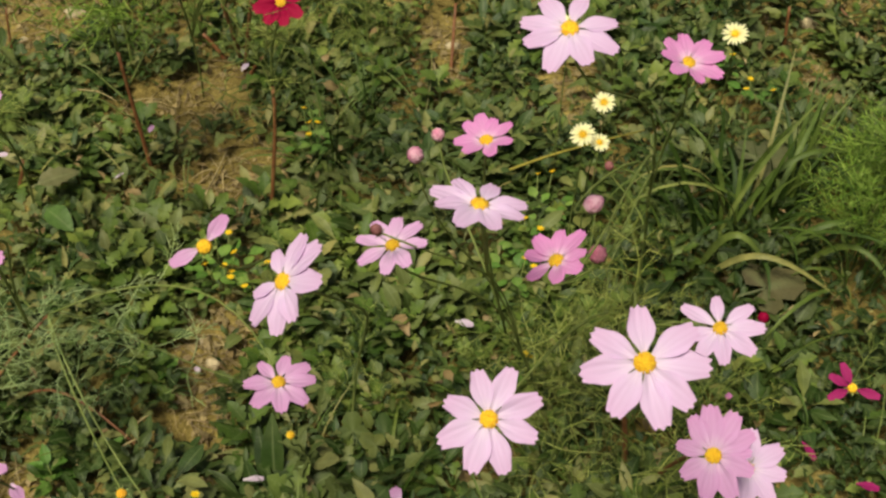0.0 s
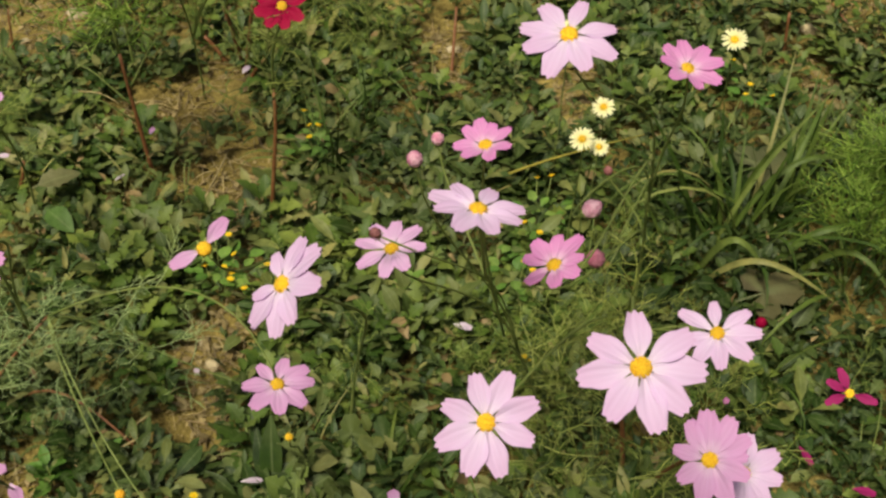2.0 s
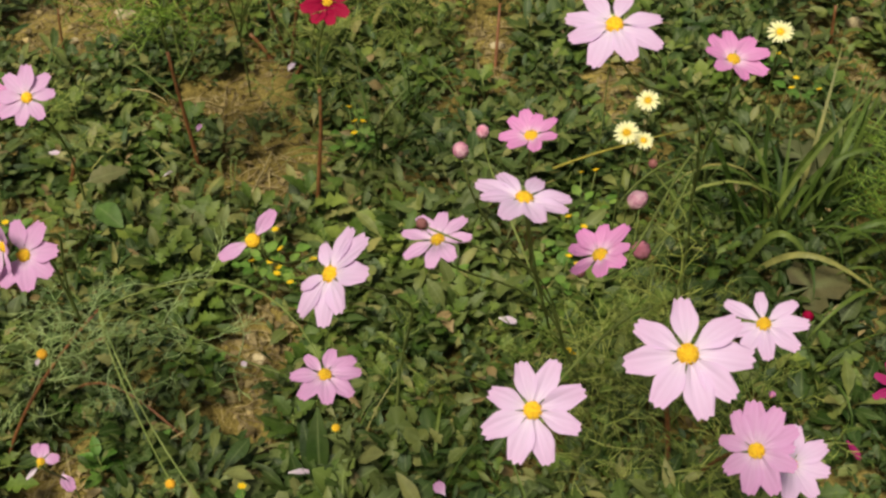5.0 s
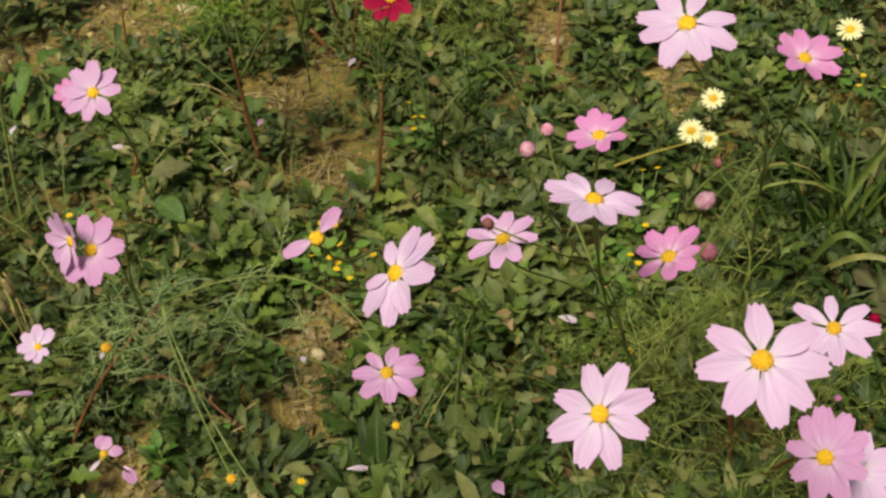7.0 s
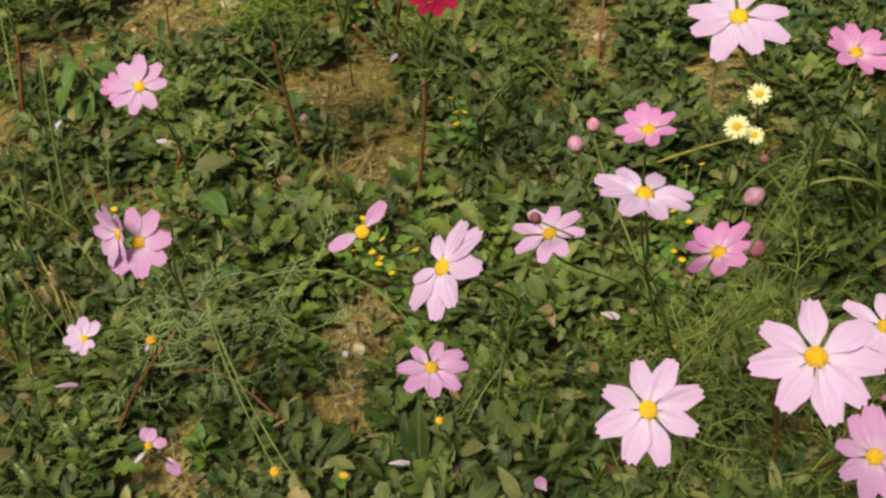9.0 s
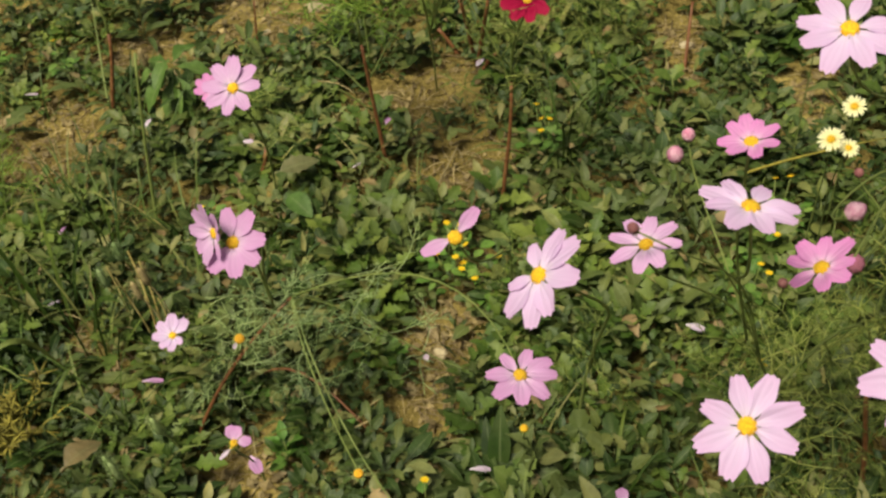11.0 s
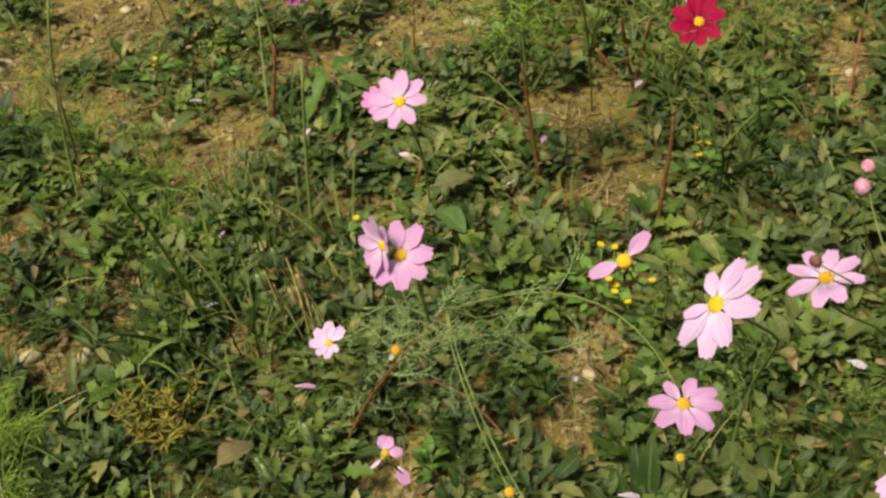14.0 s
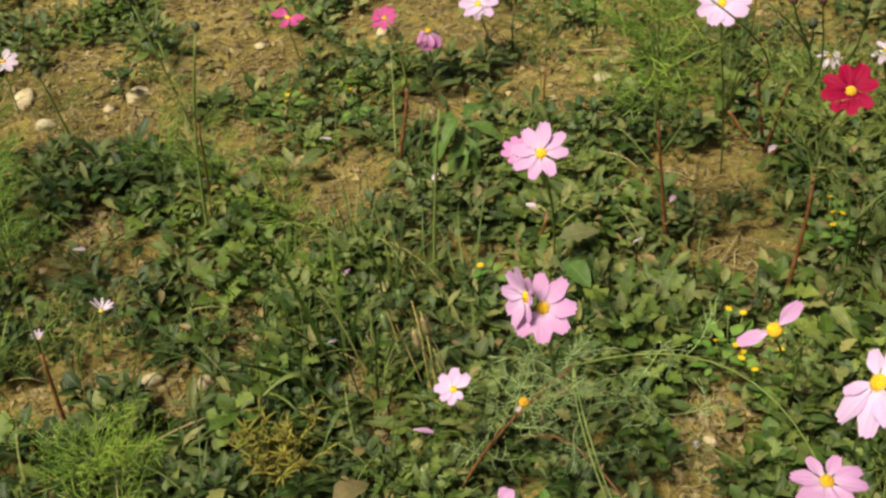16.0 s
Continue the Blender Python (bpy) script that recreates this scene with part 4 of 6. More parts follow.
FEATHERS = [feather_mesh(i, FEATHER) for i in range(4)]
OPENS = [feather_mesh(30 + i, FEATHER, True) for i in range(3)]
PALES = [feather_mesh(20 + i, FEATHER_PALE, True) for i in range(3)]
BRIGHTS = [feather_mesh(10 + i, FEATHER_BRIGHT) for i in range(3)]


def petal_mesh(name, material, wide, teeth=0.07, wave=0.0, across=13, along=10):
    v, uv = [], []
    for i in range(along):
        s = i / (along - 1)
        for j in range(across):
            u = 2 * j / (across - 1) - 1
            reach = 1 - 0.2 * abs(u) ** 4 - teeth * (0.5 - 0.5 * math.cos(3 * math.pi * u)) * (1 + 8 * wave * u) + 0.8 * wave * u
            w = wide * (0.14 + 0.86 * math.sin(min(1.0, s * 1.32) * math.pi / 2) ** 1.35) * (1 - 0.2 * (max(0, s - 0.75) / 0.25) ** 2)
            groove = 0.007 * math.cos(3 * math.pi * u) * math.sin(math.pi * s)
            z = 0.14 * s - 0.15 * s * s + groove + 0.05 * u * u + wave * math.sin(5 * s + 2 * u)
            v.append((s * (reach if s > 0.4 else 1 + (reach - 1) * s / 0.4), u * w, z))
            uv.append((s, 0.5 + 0.5 * u))
    f = [(i * across + j, i * across + j + 1, (i + 1) * across + j + 1, (i + 1) * across + j) for i in range(along - 1) for j in range(across - 1)]
    return Shape().put(v, f, uv).mesh(name, material)


PETALS = {}


def petals_of(material, wide):
    key = (material.name, wide)
    if key not in PETALS:
        PETALS[key] = [petal_mesh("petal", material, wide * k, t, w) for k, t, w in ((1.0, 0.06, 0.012), (0.94, 0.045, -0.016), (1.05, 0.075, 0.02), (0.98, 0.06, -0.026))]
    return PETALS[key]


def disc_mesh(name, material, knobs=90):
    """A domed centre of many small florets, of radius 1, with its green cup below."""
    s = Shape()
    rings, sides = 5, 14
    v = [(0, 0, 0.5)]
    for i in range(1, rings + 1):
        a = i / rings * math.pi / 2
        v += [(math.sin(a) * math.cos(2 * math.pi * k / sides), math.sin(a) * math.sin(2 * math.pi * k / sides), 0.5 * math.cos(a)) for k in range(sides)]
    v.append((0, 0, -0.6))
    f = [(0, 1 + k, 1 + (k + 1) % sides) for k in range(sides)]
    f += [(1 + i * sides + k, 1 + (i + 1) * sides + k, 1 + (i + 1) * sides + (k + 1) % sides, 1 + i * sides + (k + 1) % sides) for i in range(rings - 1) for k in range(sides)]
    last = 1 + (rings - 1) * sides
    f += [(last + k, len(v) - 1, last + (k + 1) % sides) for k in range(sides)]
    s.put(v, f)
    for k in range(knobs):
        r, a = math.sqrt((k + 0.5) / knobs), k * 2.39996
        base = Vector((0.95 * r * math.cos(a), 0.95 * r * math.sin(a), 0.5 * math.sqrt(max(0, 1 - 0.9 * r * r))))
        d = (base - Vector((0, 0, -0.6))).normalized()
        t = frame_of(d)
        w = 0.075
        s.put([base - d * 0.05 + t @ Vector((0, w, 0)), base - d * 0.05 + t @ Vector((0, -w * 0.5, w * 0.87)), base - d * 0.05 + t @ Vector((0, -w * 0.5, -w * 0.87)), base + d * (0.12 + 0.1 * r * (k % 3 == 0))], [(0, 1, 3), (1, 2, 3), (2, 0, 3)])
    return s.mesh(name, material)


DISC_MESH, DISC_OLD_MESH = disc_mesh("flower", DISC), disc_mesh("flower", DISC_OLD)
CALYX = Shape()
for k in range(8):
    a = k * math.pi / 4
    c, d = Vector((math.cos(a), math.sin(a), 0)), Vector((-math.sin(a), math.cos(a), 0))
    CALYX.put([c * 0.3 - Vector((0, 0, 0.9)), c * 1.0 + d * 0.3 - Vector((0, 0, 0.25)), c * 1.7 - Vector((0, 0, 0.22)), c * 1.0 - d * 0.3 - Vector((0, 0, 0.25))], [(0, 1, 2, 3)])
tube(CALYX, [(0, 0, -1.3), (0, 0, -0.8), (0, 0, -0.2)], [0.25, 0.5, 0.9], 8)
CALYX_MESH = CALYX.mesh("calyx", GREEN_STALK)


def plant(x, y, label, category="cosmos plant", name="cosmos_plant", group="cosmos plants"):
    return thing(name, x, y, label, category, group)


def stalk(ob, points, r0, r1, material=None, name="stem"):
    pts = [local(ob, p) for p in points]
    n = len(pts)
    s = Shape()
    tube(s, pts, [r0 + (r1 - r0) * i / (n - 1) for i in range(n)], 6)
    return part(name, s.mesh(name, material or GREEN_STALK), ob)


def head(ob, p, normal, d, material, n=8, phase=0.0, cup=8.0, wide=0.29, missing=(), old=False, core=0.168, droop=0.0, seed=0, petals=()):
    """A flower: its centre, with petals and calyx under it. phase: degrees of the first petal from the right, seen from the front.
    petals: instead of n even ones, the angle and relative length of each."""
    g = random.Random(seed or int(abs(p[0] * 1000) + abs(p[1] * 977)))
    z = Vector(normal).normalized()
    x = (Vector((1, 0, 0)) - z * z.x).normalized()
    turn = Matrix((x, z.cross(x), z)).transposed().to_4x4()
    r = d / 2 * core
    base = Matrix.Translation(local(ob, p)) @ turn
    flower = part("flower", DISC_OLD_MESH if old else DISC_MESH, ob, base @ Matrix.Diagonal((r, r, r, 1)))
    part("calyx", CALYX_MESH, flower, Matrix.Identity(4))
    shapes = petals_of(material, wide)
    even = [(phase + 360 / n * i + g.uniform(-5, 5), g.uniform(0.93, 1.05)) for i in range(n)]
    for i, (a, reach) in enumerate(petals or even):
        if i in missing and not petals:
            continue
        size = (d / 2 * reach - r * 0.55) / r if petals else (d / 2 - r * 0.55) / r * reach
        m = pose(0, 0, 0, 0, 0, a) @ pose(0.5, 0, -0.05 * (i % 2) - 0.05, g.uniform(-9, 9), -(cup + g.uniform(-5, 6) - droop), 0) @ Matrix.Diagonal((size, size, size, 1))
        part("petal", g.choice(shapes), flower, m)
    return flower


def bud_mesh(name, material, seams=8):
    v, n, rings = [], 24, 8
    for i in range(rings):
        k = i / (rings - 1)
        r = math.sin(math.pi * (0.1 + 0.84 * k)) ** 0.9
        for j in range(n):
            a = 2 * math.pi * j / n
            q = r * (1 + 0.34 * abs(math.cos(seams / 2 * a + 3.0 * k)) * (0.35 + 0.65 * k) - 0.15)
            v.append((q * math.cos(a), q * math.sin(a), 2.5 * k - 0.7))
    f = [(i * n + j, i * n + (j + 1) % n, (i + 1) * n + (j + 1) % n, (i + 1) * n + j) for i in range(rings - 1) for j in range(n)]
    f += [tuple(range(n))[::-1], tuple((rings - 1) * n + j for j in range(n))]
    return Shape().put(v, f).mesh(name, material)


BUD_MESH, BUD_DARK_MESH, BUD_GREEN_MESH = bud_mesh("bud", BUD), bud_mesh("bud", BUD_DARK), bud_mesh("bud", BUD_GREEN)


def bud(ob, p, direction, d, mesh=None):
    z = Vector(direction).normalized()
    turn = frame_of(z, (0.1, -1, 0.1)) @ Euler((0, radians(90), 0)).to_matrix()
    r = d / 2
    b = part("bud", mesh or BUD_MESH, ob, Matrix.Translation(local(ob, p)) @ turn.to_4x4() @ Matrix.Diagonal((r, r, r, 1)))
    part("calyx", CALYX_MESH, b, Matrix.Translation((0, 0, -0.25)) @ Matrix.Diagonal((0.75, 0.75, 0.75, 1)))
    return b


def rise(a, p, normal, sway=(0, 0, 0), n=11, start=(0, 0, 1)):
    """The curve of a stalk from a up to the back of a flower."""
    a, p, nn = Vector(a), Vector(p), Vector(normal).normalized()
    l = (p - a).length
    return bezier(a, a + Vector(start).normalized() * l * 0.4 + Vector(sway), p - nn * l * 0.3 + Vector(sway) * 0.5, p - nn * 0.006, n)


def leafy(ob, curve, count, size, seed, bright=False, lo=0.1, hi=0.85, droop=0.0, kinds=None):
    """Feathery leaves in pairs along a stalk."""
    g = random.Random(seed)
    for i in range(count):
        k = (lo + (hi - lo) * (i // 2 + 0.5) / max(1, (count + 1) // 2)) * (len(curve) - 1)
        j = min(int(k), len(curve) - 2)
        p = curve[j].lerp(curve[j + 1], k - j)
        a = 1.57 * (i // 2) + math.pi * (i % 2) + g.uniform(-0.5, 0.5)
        d = Vector((math.cos(a), math.sin(a), g.uniform(0.1, 0.8) - droop))
        part("leaf", g.choice(kinds or (BRIGHTS if bright else FEATHERS)), ob, place(local(ob, p), d, (g.uniform(-0.5, 0.5), g.uniform(-0.8, 0.2), 1), size * g.uniform(0.75, 1.2)))


# ---- the cosmos plants ----
UP = Vector((0, 0, 1))

# plant with two light pink heads, a strong pink one, two buds and a small dark bud
a = plant(0.13, 0.93, "cosmos with light and strong pink flowers and round pink buds")
main = bezier((0.13, 0.93, -0.01), (0.12, 0.92, 0.1), (0.1, 0.88, 0.2), (0.07, 0.84, 0.28))
stalk(a, main, 0.0019, 0.0014)
for p, nn, r in (((0.038, 0.726, 0.613), (0.01, -0.05, 1.0), 0.0011), ((0.032, 0.599, 0.661), (-0.12, 0.0, 0.99), 0.0012), ((-0.015, 0.737, 0.586), (-0.1, -0.1, 1), 0.0009), ((-0.002, 0.919, 0.464), (-0.1, 0.1, 1), 0.0009), ((-0.032, 0.706, 0.522), (0.01, -0.31, 0.95), 0.0011), ((-0.041, 0.681, 0.56), (-0.6, -0.2, 0.6), 0.0008)):
    c = rise(main[-1] if p[0] > -0.01 else main[-3], p, nn, (0.0, 0.02, 0.0), start=(-0.2, -0.2, 1))
    stalk(a, c, r * 1.3, r, name="branch")
leafy(a, main, 6, 0.09, 1)
head(a, (0.038, 0.726, 0.613), (-0.2, -0.1, 0.97), 0.049, PINK, cup=18, wide=0.28, core=0.23, petals=((21, 0.98), (68, 0.86), (101, 1.09), (135, 1.0), (188, 1.04), (232, 1.09), (285, 0.99), (330, 1.01)))
head(a, (0.032, 0.599, 0.661), (0.11, 0.08, 0.99), 0.0635, PALE, cup=5, wide=0.27, core=0.2, petals=((7, 1.01), (66, 0.87), (127, 0.92), (163, 1.09), (199, 0.99), (244, 1.05), (288, 1.05), (332, 1.02)))
head(a, (-0.032, 0.706, 0.522), (-0.17, -0.13, 0.98), 0.061, ROSE, cup=6, wide=0.26, core=0.2, petals=((39, 1.01), (84, 0.98), (124, 1.03), (168, 1.01), (213, 1.05), (261, 0.98), (300, 0.97), (353, 0.97)))
bud(a, (-0.015, 0.737, 0.586), (-0.1, -0.2, 1), 0.0125)
bud(a, (-0.002, 0.919, 0.464), (-0.1, -0.2, 1), 0.0125)
bud(a, (-0.041, 0.681, 0.56), (-0.4, -0.2, 0.7), 0.0088, BUD_DARK_MESH)

# big plant with the widest pale heads, over dense feathery leaves
b = plant(0.22, 0.86, "cosmos with large pale pink flowers over dense feathery leaves")
main = bezier((0.22, 0.86, -0.01), (0.22, 0.86, 0.1), (0.2, 0.85, 0.15), (0.19, 0.83, 0.24))
stalk(b, main, 0.0035, 0.0024, RED_STALK)
second = bezier((0.24, 0.85, -0.01), (0.26, 0.84, 0.08), (0.27, 0.8, 0.14), (0.27, 0.76, 0.2))
stalk(b, second, 0.003, 0.002, RED_STALK)
HEADS = (((0.043, 0.527, 0.534), (-0.05, -0.55, 0.84), 0.0745, 0.25, ((23, 1.05), (66, 1.04), (105, 0.94), (159, 0.9), (207, 1.04), (252, 1.05), (288, 1.04), (339, 0.97))), ((0.127, 0.477, 0.652), (-0.08, -0.46, 0.88), 0.0745, 0.255, ((34, 1.0), (96, 0.92), (151, 0.95), (191, 1.03), (239, 1.02), (284, 1.08), (315, 1.01), (356, 1.05))), ((0.24, 0.71, 0.434), (-0.21, -0.26, 0.95), 0.073, 0.225, ((33, 0.96), (92, 0.86), (146, 1.04), (194, 0.94), (235, 1.04), (271, 1.05), (313, 1.08), (352, 1.05))))
for p, nn, d, w, shape in HEADS:
    c = rise(main[-1], p, nn, (0, 0.03, 0))
    stalk(b, c, 0.0016, 0.0012, name="branch")
    leafy(b, c, 4, 0.07, int(d * 9999), hi=0.4)
    head(b, p, nn, d, PALE, cup=5, wide=w, core=0.18, petals=shape)
c = rise(second[-1], (0.235, 0.63, 0.366), (-0.38, -0.42, 0.82), (0, 0.02, 0))
stalk(b, c, 0.0015, 0.0012, name="branch")
head(b, (0.235, 0.63, 0.366), (-0.25, -0.46, 0.85), 0.076, LILAC, cup=7, wide=0.27, core=0.19, petals=((28, 1.03), (59, 1.1), (91, 1.14), (117, 1.0), (162, 0.85), (214, 0.88), (258, 1.01), (293, 1.05), (334, 0.97), (6, 0.85)))
c = rise(second[-1], (0.276, 0.654, 0.318), (-0.05, -0.2, 0.99), (0, 0.02, 0))
stalk(b, c, 0.0015, 0.0012, name="branch")
head(b, (0.276, 0.654, 0.318), (-0.05, -0.3, 0.95), 0.072, PALE, 8, 33, 6, 0.28)
leafy(b, main, 7, 0.11, 3, lo=0.0, hi=1.0)
leafy(b, second, 6, 0.1, 4, lo=0.1, hi=1.0)

# low feathery side plants round it
for i, (x, y, tall, n, size, bright) in enumerate(((0.16, 0.98, 0.14, 8, 0.1, False), (0.1, 1.0, 0.1, 5, 0.085, False), (0.22, 1.03, 0.1, 4, 0.08, False), (0.13, 0.86, 0.13, 6, 0.09, False), (0.3, 0.95, 0.08, 5, 0.09, False), (0.17, 1.1, 0.08, 4, 0.08, False), (-1.005, 0.72, 0.08, 18, 0.1, True), (-0.975, 0.735, 0.07, 14, 0.09, True), (-0.94, 0.675, 0.06, 14, 0.09, True))):
    q = plant(x, y, "young cosmos with bright green thread-like leaves" if bright else "low cosmos shoot of fine feathery green leaves", group="young cosmos shoots")
    c = bezier((x, y, height(x, y) - 0.01), (x, y, tall * 0.4), (x + 0.01, y - 0.01, tall * 0.7), (x + 0.01, y - 0.02, tall), 6)
    stalk(q, c, 0.0018, 0.0012)
    leafy(q, c, n, size, 40 + i, bright, 0.0, 1.0)

# tall plant with the highest pale head, a pink head and buds
t = plant(0.25, 1.1, "tall cosmos with pale and strong pink flowers and buds")
main = bezier((0.25, 1.1, -0.01), (0.25, 1.1, 0.12), (0.24, 1.06, 0.24), (0.22, 1.0, 0.34))
stalk(t, main, 0.0024, 0.0016)
for p, nn, end in (((0.092, 0.731, 0.709), (-0.12, -0.28, 0.95), "head"), ((0.218, 0.908, 0.563), (-0.11, -0.1, 0.99), "head"), ((0.09, 0.644, 0.57), (-0.11, -0.19, 0.98), "head"), ((0.1345, 0.7833, 0.505), (0.5, -0.1, 0.6), "bud"), ((0.193, 1.104, 0.281), (-0.2, 0.1, 1), "bud"), ((0.143, 0.789, 0.438), (-0.2, -0.4, 0.7), "bud"), ((0.1, 0.87, 0.33), (-0.5, -0.1, 0.8), "bud")):
    c = rise(main[-2] if p[2] > 0.4 else main[4], p, nn, (0.01, 0.02, 0))
    stalk(t, c, 0.0014, 0.001, name="branch")
head(t, (0.092, 0.731, 0.709), (-0.12, -0.32, 0.94), 0.0725, PALE, cup=4, wide=0.25, core=0.185, petals=((4, 0.94), (68, 0.86), (125, 0.94), (167, 1.0), (205, 0.99), (247, 1.1), (289, 1.07), (325, 1.1)))
head(t, (0.218, 0.908, 0.563), (0.17, -0.22, 0.96), 0.063, PINK, cup=18, wide=0.28, core=0.21, petals=((10, 1.07), (52, 1.01), (101, 0.98), (140, 0.98), (179, 0.92), (230, 1.01), (284, 0.94), (326, 1.08)))
head(t, (0.09, 0.644, 0.57), (-0.38, -0.07, 0.92), 0.0555, PINK, cup=12, wide=0.29, core=0.22, petals=((35, 1.1), (79, 0.99), (120, 1.03), (154, 0.94), (214, 0.94), (275, 1.02), (315, 1.02), (350, 0.95)))
bud(t, (0.129, 0.784, 0.5), (0.75, 0.1, 0.6), 0.0155)
bud(t, (0.193, 1.104, 0.281), (-0.2, -0.1, 1), 0.0105, BUD_DARK_MESH)
bud(t, (0.143, 0.789, 0.438), (-0.15, -0.35, 0.85), 0.0165, bud_mesh("bud", BUD_DEEP))
bud(t, (0.1, 0.87, 0.33), (-0.5, -0.3, 0.8), 0.01, BUD_DARK_MESH)
leafy(t, main, 4, 0.07, 6, lo=0.4, hi=1.0)
bud(t, (0.396, 1.042, 0.1), (0, -0.4, 1), 0.014, bud_mesh("bud", RED))
stalk(t, rise((0.27, 1.08, 0.02), (0.396, 1.042, 0.1), (0, -0.2, 1)), 0.0012, 0.001, name="branch")

# a pale head turned aside, and one that has lost most petals
d = plant(-0.1, 0.9, "cosmos with one pale flower turned aside")
c = rise((-0.1, 0.9, -0.01), (-0.106, 0.63, 0.555), (-0.5, -0.38, 0.75), (0.0, 0.04, 0))
stalk(d, c, 0.002, 0.0012)
leafy(d, c, 4, 0.06, 7, hi=0.4)
head(d, (-0.106, 0.63, 0.555), (-0.543, -0.382, 0.752), 0.0735, PALE, cup=4, wide=0.27, core=0.19, petals=((33, 1.14), (62, 1.06), (110, 0.76), (198, 0.74), (227, 1.1), (266, 1.12), (296, 1.01), (349, 1.1)))
e = plant(-0.21, 1.08, "cosmos with a flower that kept two petals")
c = rise((-0.21, 1.08, -0.01), (-0.193, 0.747, 0.476), (-0.03, -0.3, 0.95), (0.02, 0.05, 0))
stalk(e, c, 0.0019, 0.0011)
leafy(e, c, 4, 0.06, 8, hi=0.35)
head(e, (-0.193, 0.747, 0.476), (-0.03, -0.5, 0.86), 0.066, LILAC, cup=3, wide=0.25, core=0.2, petals=((59, 1.0), (214, 1.0)))

# sprawling plant on a red stem, with drooping branches
s = plant(-0.567, 0.843, "sprawling cosmos with a red arching stem and drooping feathery branches")
arch = bezier((-0.567, 0.843, -0.01), (-0.535, 0.857, 0.085), (-0.485, 0.885, 0.15), (-0.43, 0.92, 0.2), 10)
stalk(s, arch, 0.0023, 0.0016, RED_STALK)
low = bezier((-0.5, 0.93, 0.04), (-0.45, 0.93, 0.09), (-0.4, 0.9, 0.07), (-0.34, 0.87, 0.02), 8)
stalk(s, low, 0.0018, 0.0015, RED_STALK, "branch")
top = arch[-1]
for p, nn, mat, d_, shape in (((-0.39, 0.733, 0.463), (-0.08, -0.66, 0.75), LILAC, 0.066, ((9, 0.98), (60, 1.02), (107, 0.98), (240, 1.02), (286, 1.03), (328, 0.98))), ((-0.405, 0.733, 0.473), (-0.63, -0.74, 0.33), ROSE, 0.06, ((12, 0.8), (55, 0.95), (95, 1.05), (140, 1.0), (182, 0.95), (225, 1.0), (268, 1.05), (312, 0.85)))):
    c = rise(arch[-2], p, nn, (-0.02, 0.0, 0.0))
    stalk(s, c, 0.0016, 0.0011, name="branch")
    head(s, p, nn, d_, mat, cup=8 if mat is LILAC else 20, wide=0.31, core=0.19, petals=shape)
runs = (
    bezier(top, (-0.3, 0.95, 0.26), (-0.2, 0.88, 0.3), (-0.132, 0.696, 0.364), 12),
    bezier(top, (-0.43, 0.9, 0.16), (-0.36, 0.8, 0.12), (-0.296, 0.69, 0.2), 12),
    bezier(top, (-0.38, 0.95, 0.18), (-0.3, 0.93, 0.1), (-0.22, 0.95, 0.06), 10),
    bezier(arch[6], (-0.47, 0.86, 0.22), (-0.45, 0.82, 0.25), (-0.443, 0.797, 0.255), 8),
    bezier(top, (-0.4, 0.86, 0.15), (-0.33, 0.78, 0.08), (-0.26, 0.7, 0.12), 12),
)
for c in runs:
    stalk(s, c, 0.0013, 0.0008, name="branch")
leafy(s, runs[0], 4, 0.08, 11, hi=0.45, droop=0.3, kinds=PALES)
leafy(s, runs[1], 6, 0.07, 12, hi=0.6, droop=0.5, kinds=PALES)
leafy(s, runs[2], 8, 0.075, 13, hi=0.8, droop=0.4, kinds=PALES)
leafy(s, arch, 16, 0.085, 14, lo=0.55, hi=1.0, droop=0.3, kinds=PALES)
leafy(s, arch, 6, 0.06, 16, lo=0.3, hi=0.6, droop=0.2, kinds=PALES)
leafy(s, low, 5, 0.06, 15, kinds=PALES)
head(s, (-0.132, 0.691, 0.37), (0.09, -0.12, 0.98), 0.064, LILAC, cup=5, wide=0.27, core=0.2, petals=((4, 1.05), (36, 1.0), (81, 0.86), (140, 0.82), (195, 1.0), (237, 1.08), (281, 1.05), (323, 1.08)))
head(s, (-0.443, 0.797, 0.261), (0.29, -0.4, 0.85), 0.03, FADED, 8, 250, -50, 0.2, missing=(1, 2, 3, 4, 5, 6, 7), old=True, core=0.36)
head(s, (-0.296, 0.687, 0.203), (0.19, -0.4, 0.9), 0.03, FADED, 8, 0, 0, 0.2, missing=range(8), old=True, core=0.33)
head(s, (-0.138, 0.741, 0.232), (0.08, -0.3, 0.95), 0.03, YELLOW, missing=range(8), core=0.28)
c = rise((-0.15, 0.86, 0.0), (-0.138, 0.741, 0.232), (0.08, -0.3, 0.95))
stalk(s, c, 0.0014, 0.001, name="branch")

# small low heads
q = plant(-0.6, 0.95, "low small cosmos with a light pink flower")
c = rise((-0.6, 0.95, -0.01), (-0.545, 0.84, 0.206), (0.44, -0.35, 0.83))
stalk(q, c, 0.0016, 0.001)
leafy(q, c, 3, 0.05, 21)
head(q, (-0.545, 0.84, 0.206), (0.1, -0.4, 0.9), 0.045, PALE, cup=10, wide=0.33, core=0.2, petals=((58, 1.1), (103, 1.15), (150, 1.05), (195, 1.04), (240, 0.9), (280, 0.92), (328, 0.75)))
q = plant(-0.46, 0.8, "low withering cosmos flower with few petals")
c = rise((-0.46, 0.8, -0.01), (-0.444, 0.728, 0.174), (0.27, -0.3, 0.9))
stalk(q, c, 0.0014, 0.001)
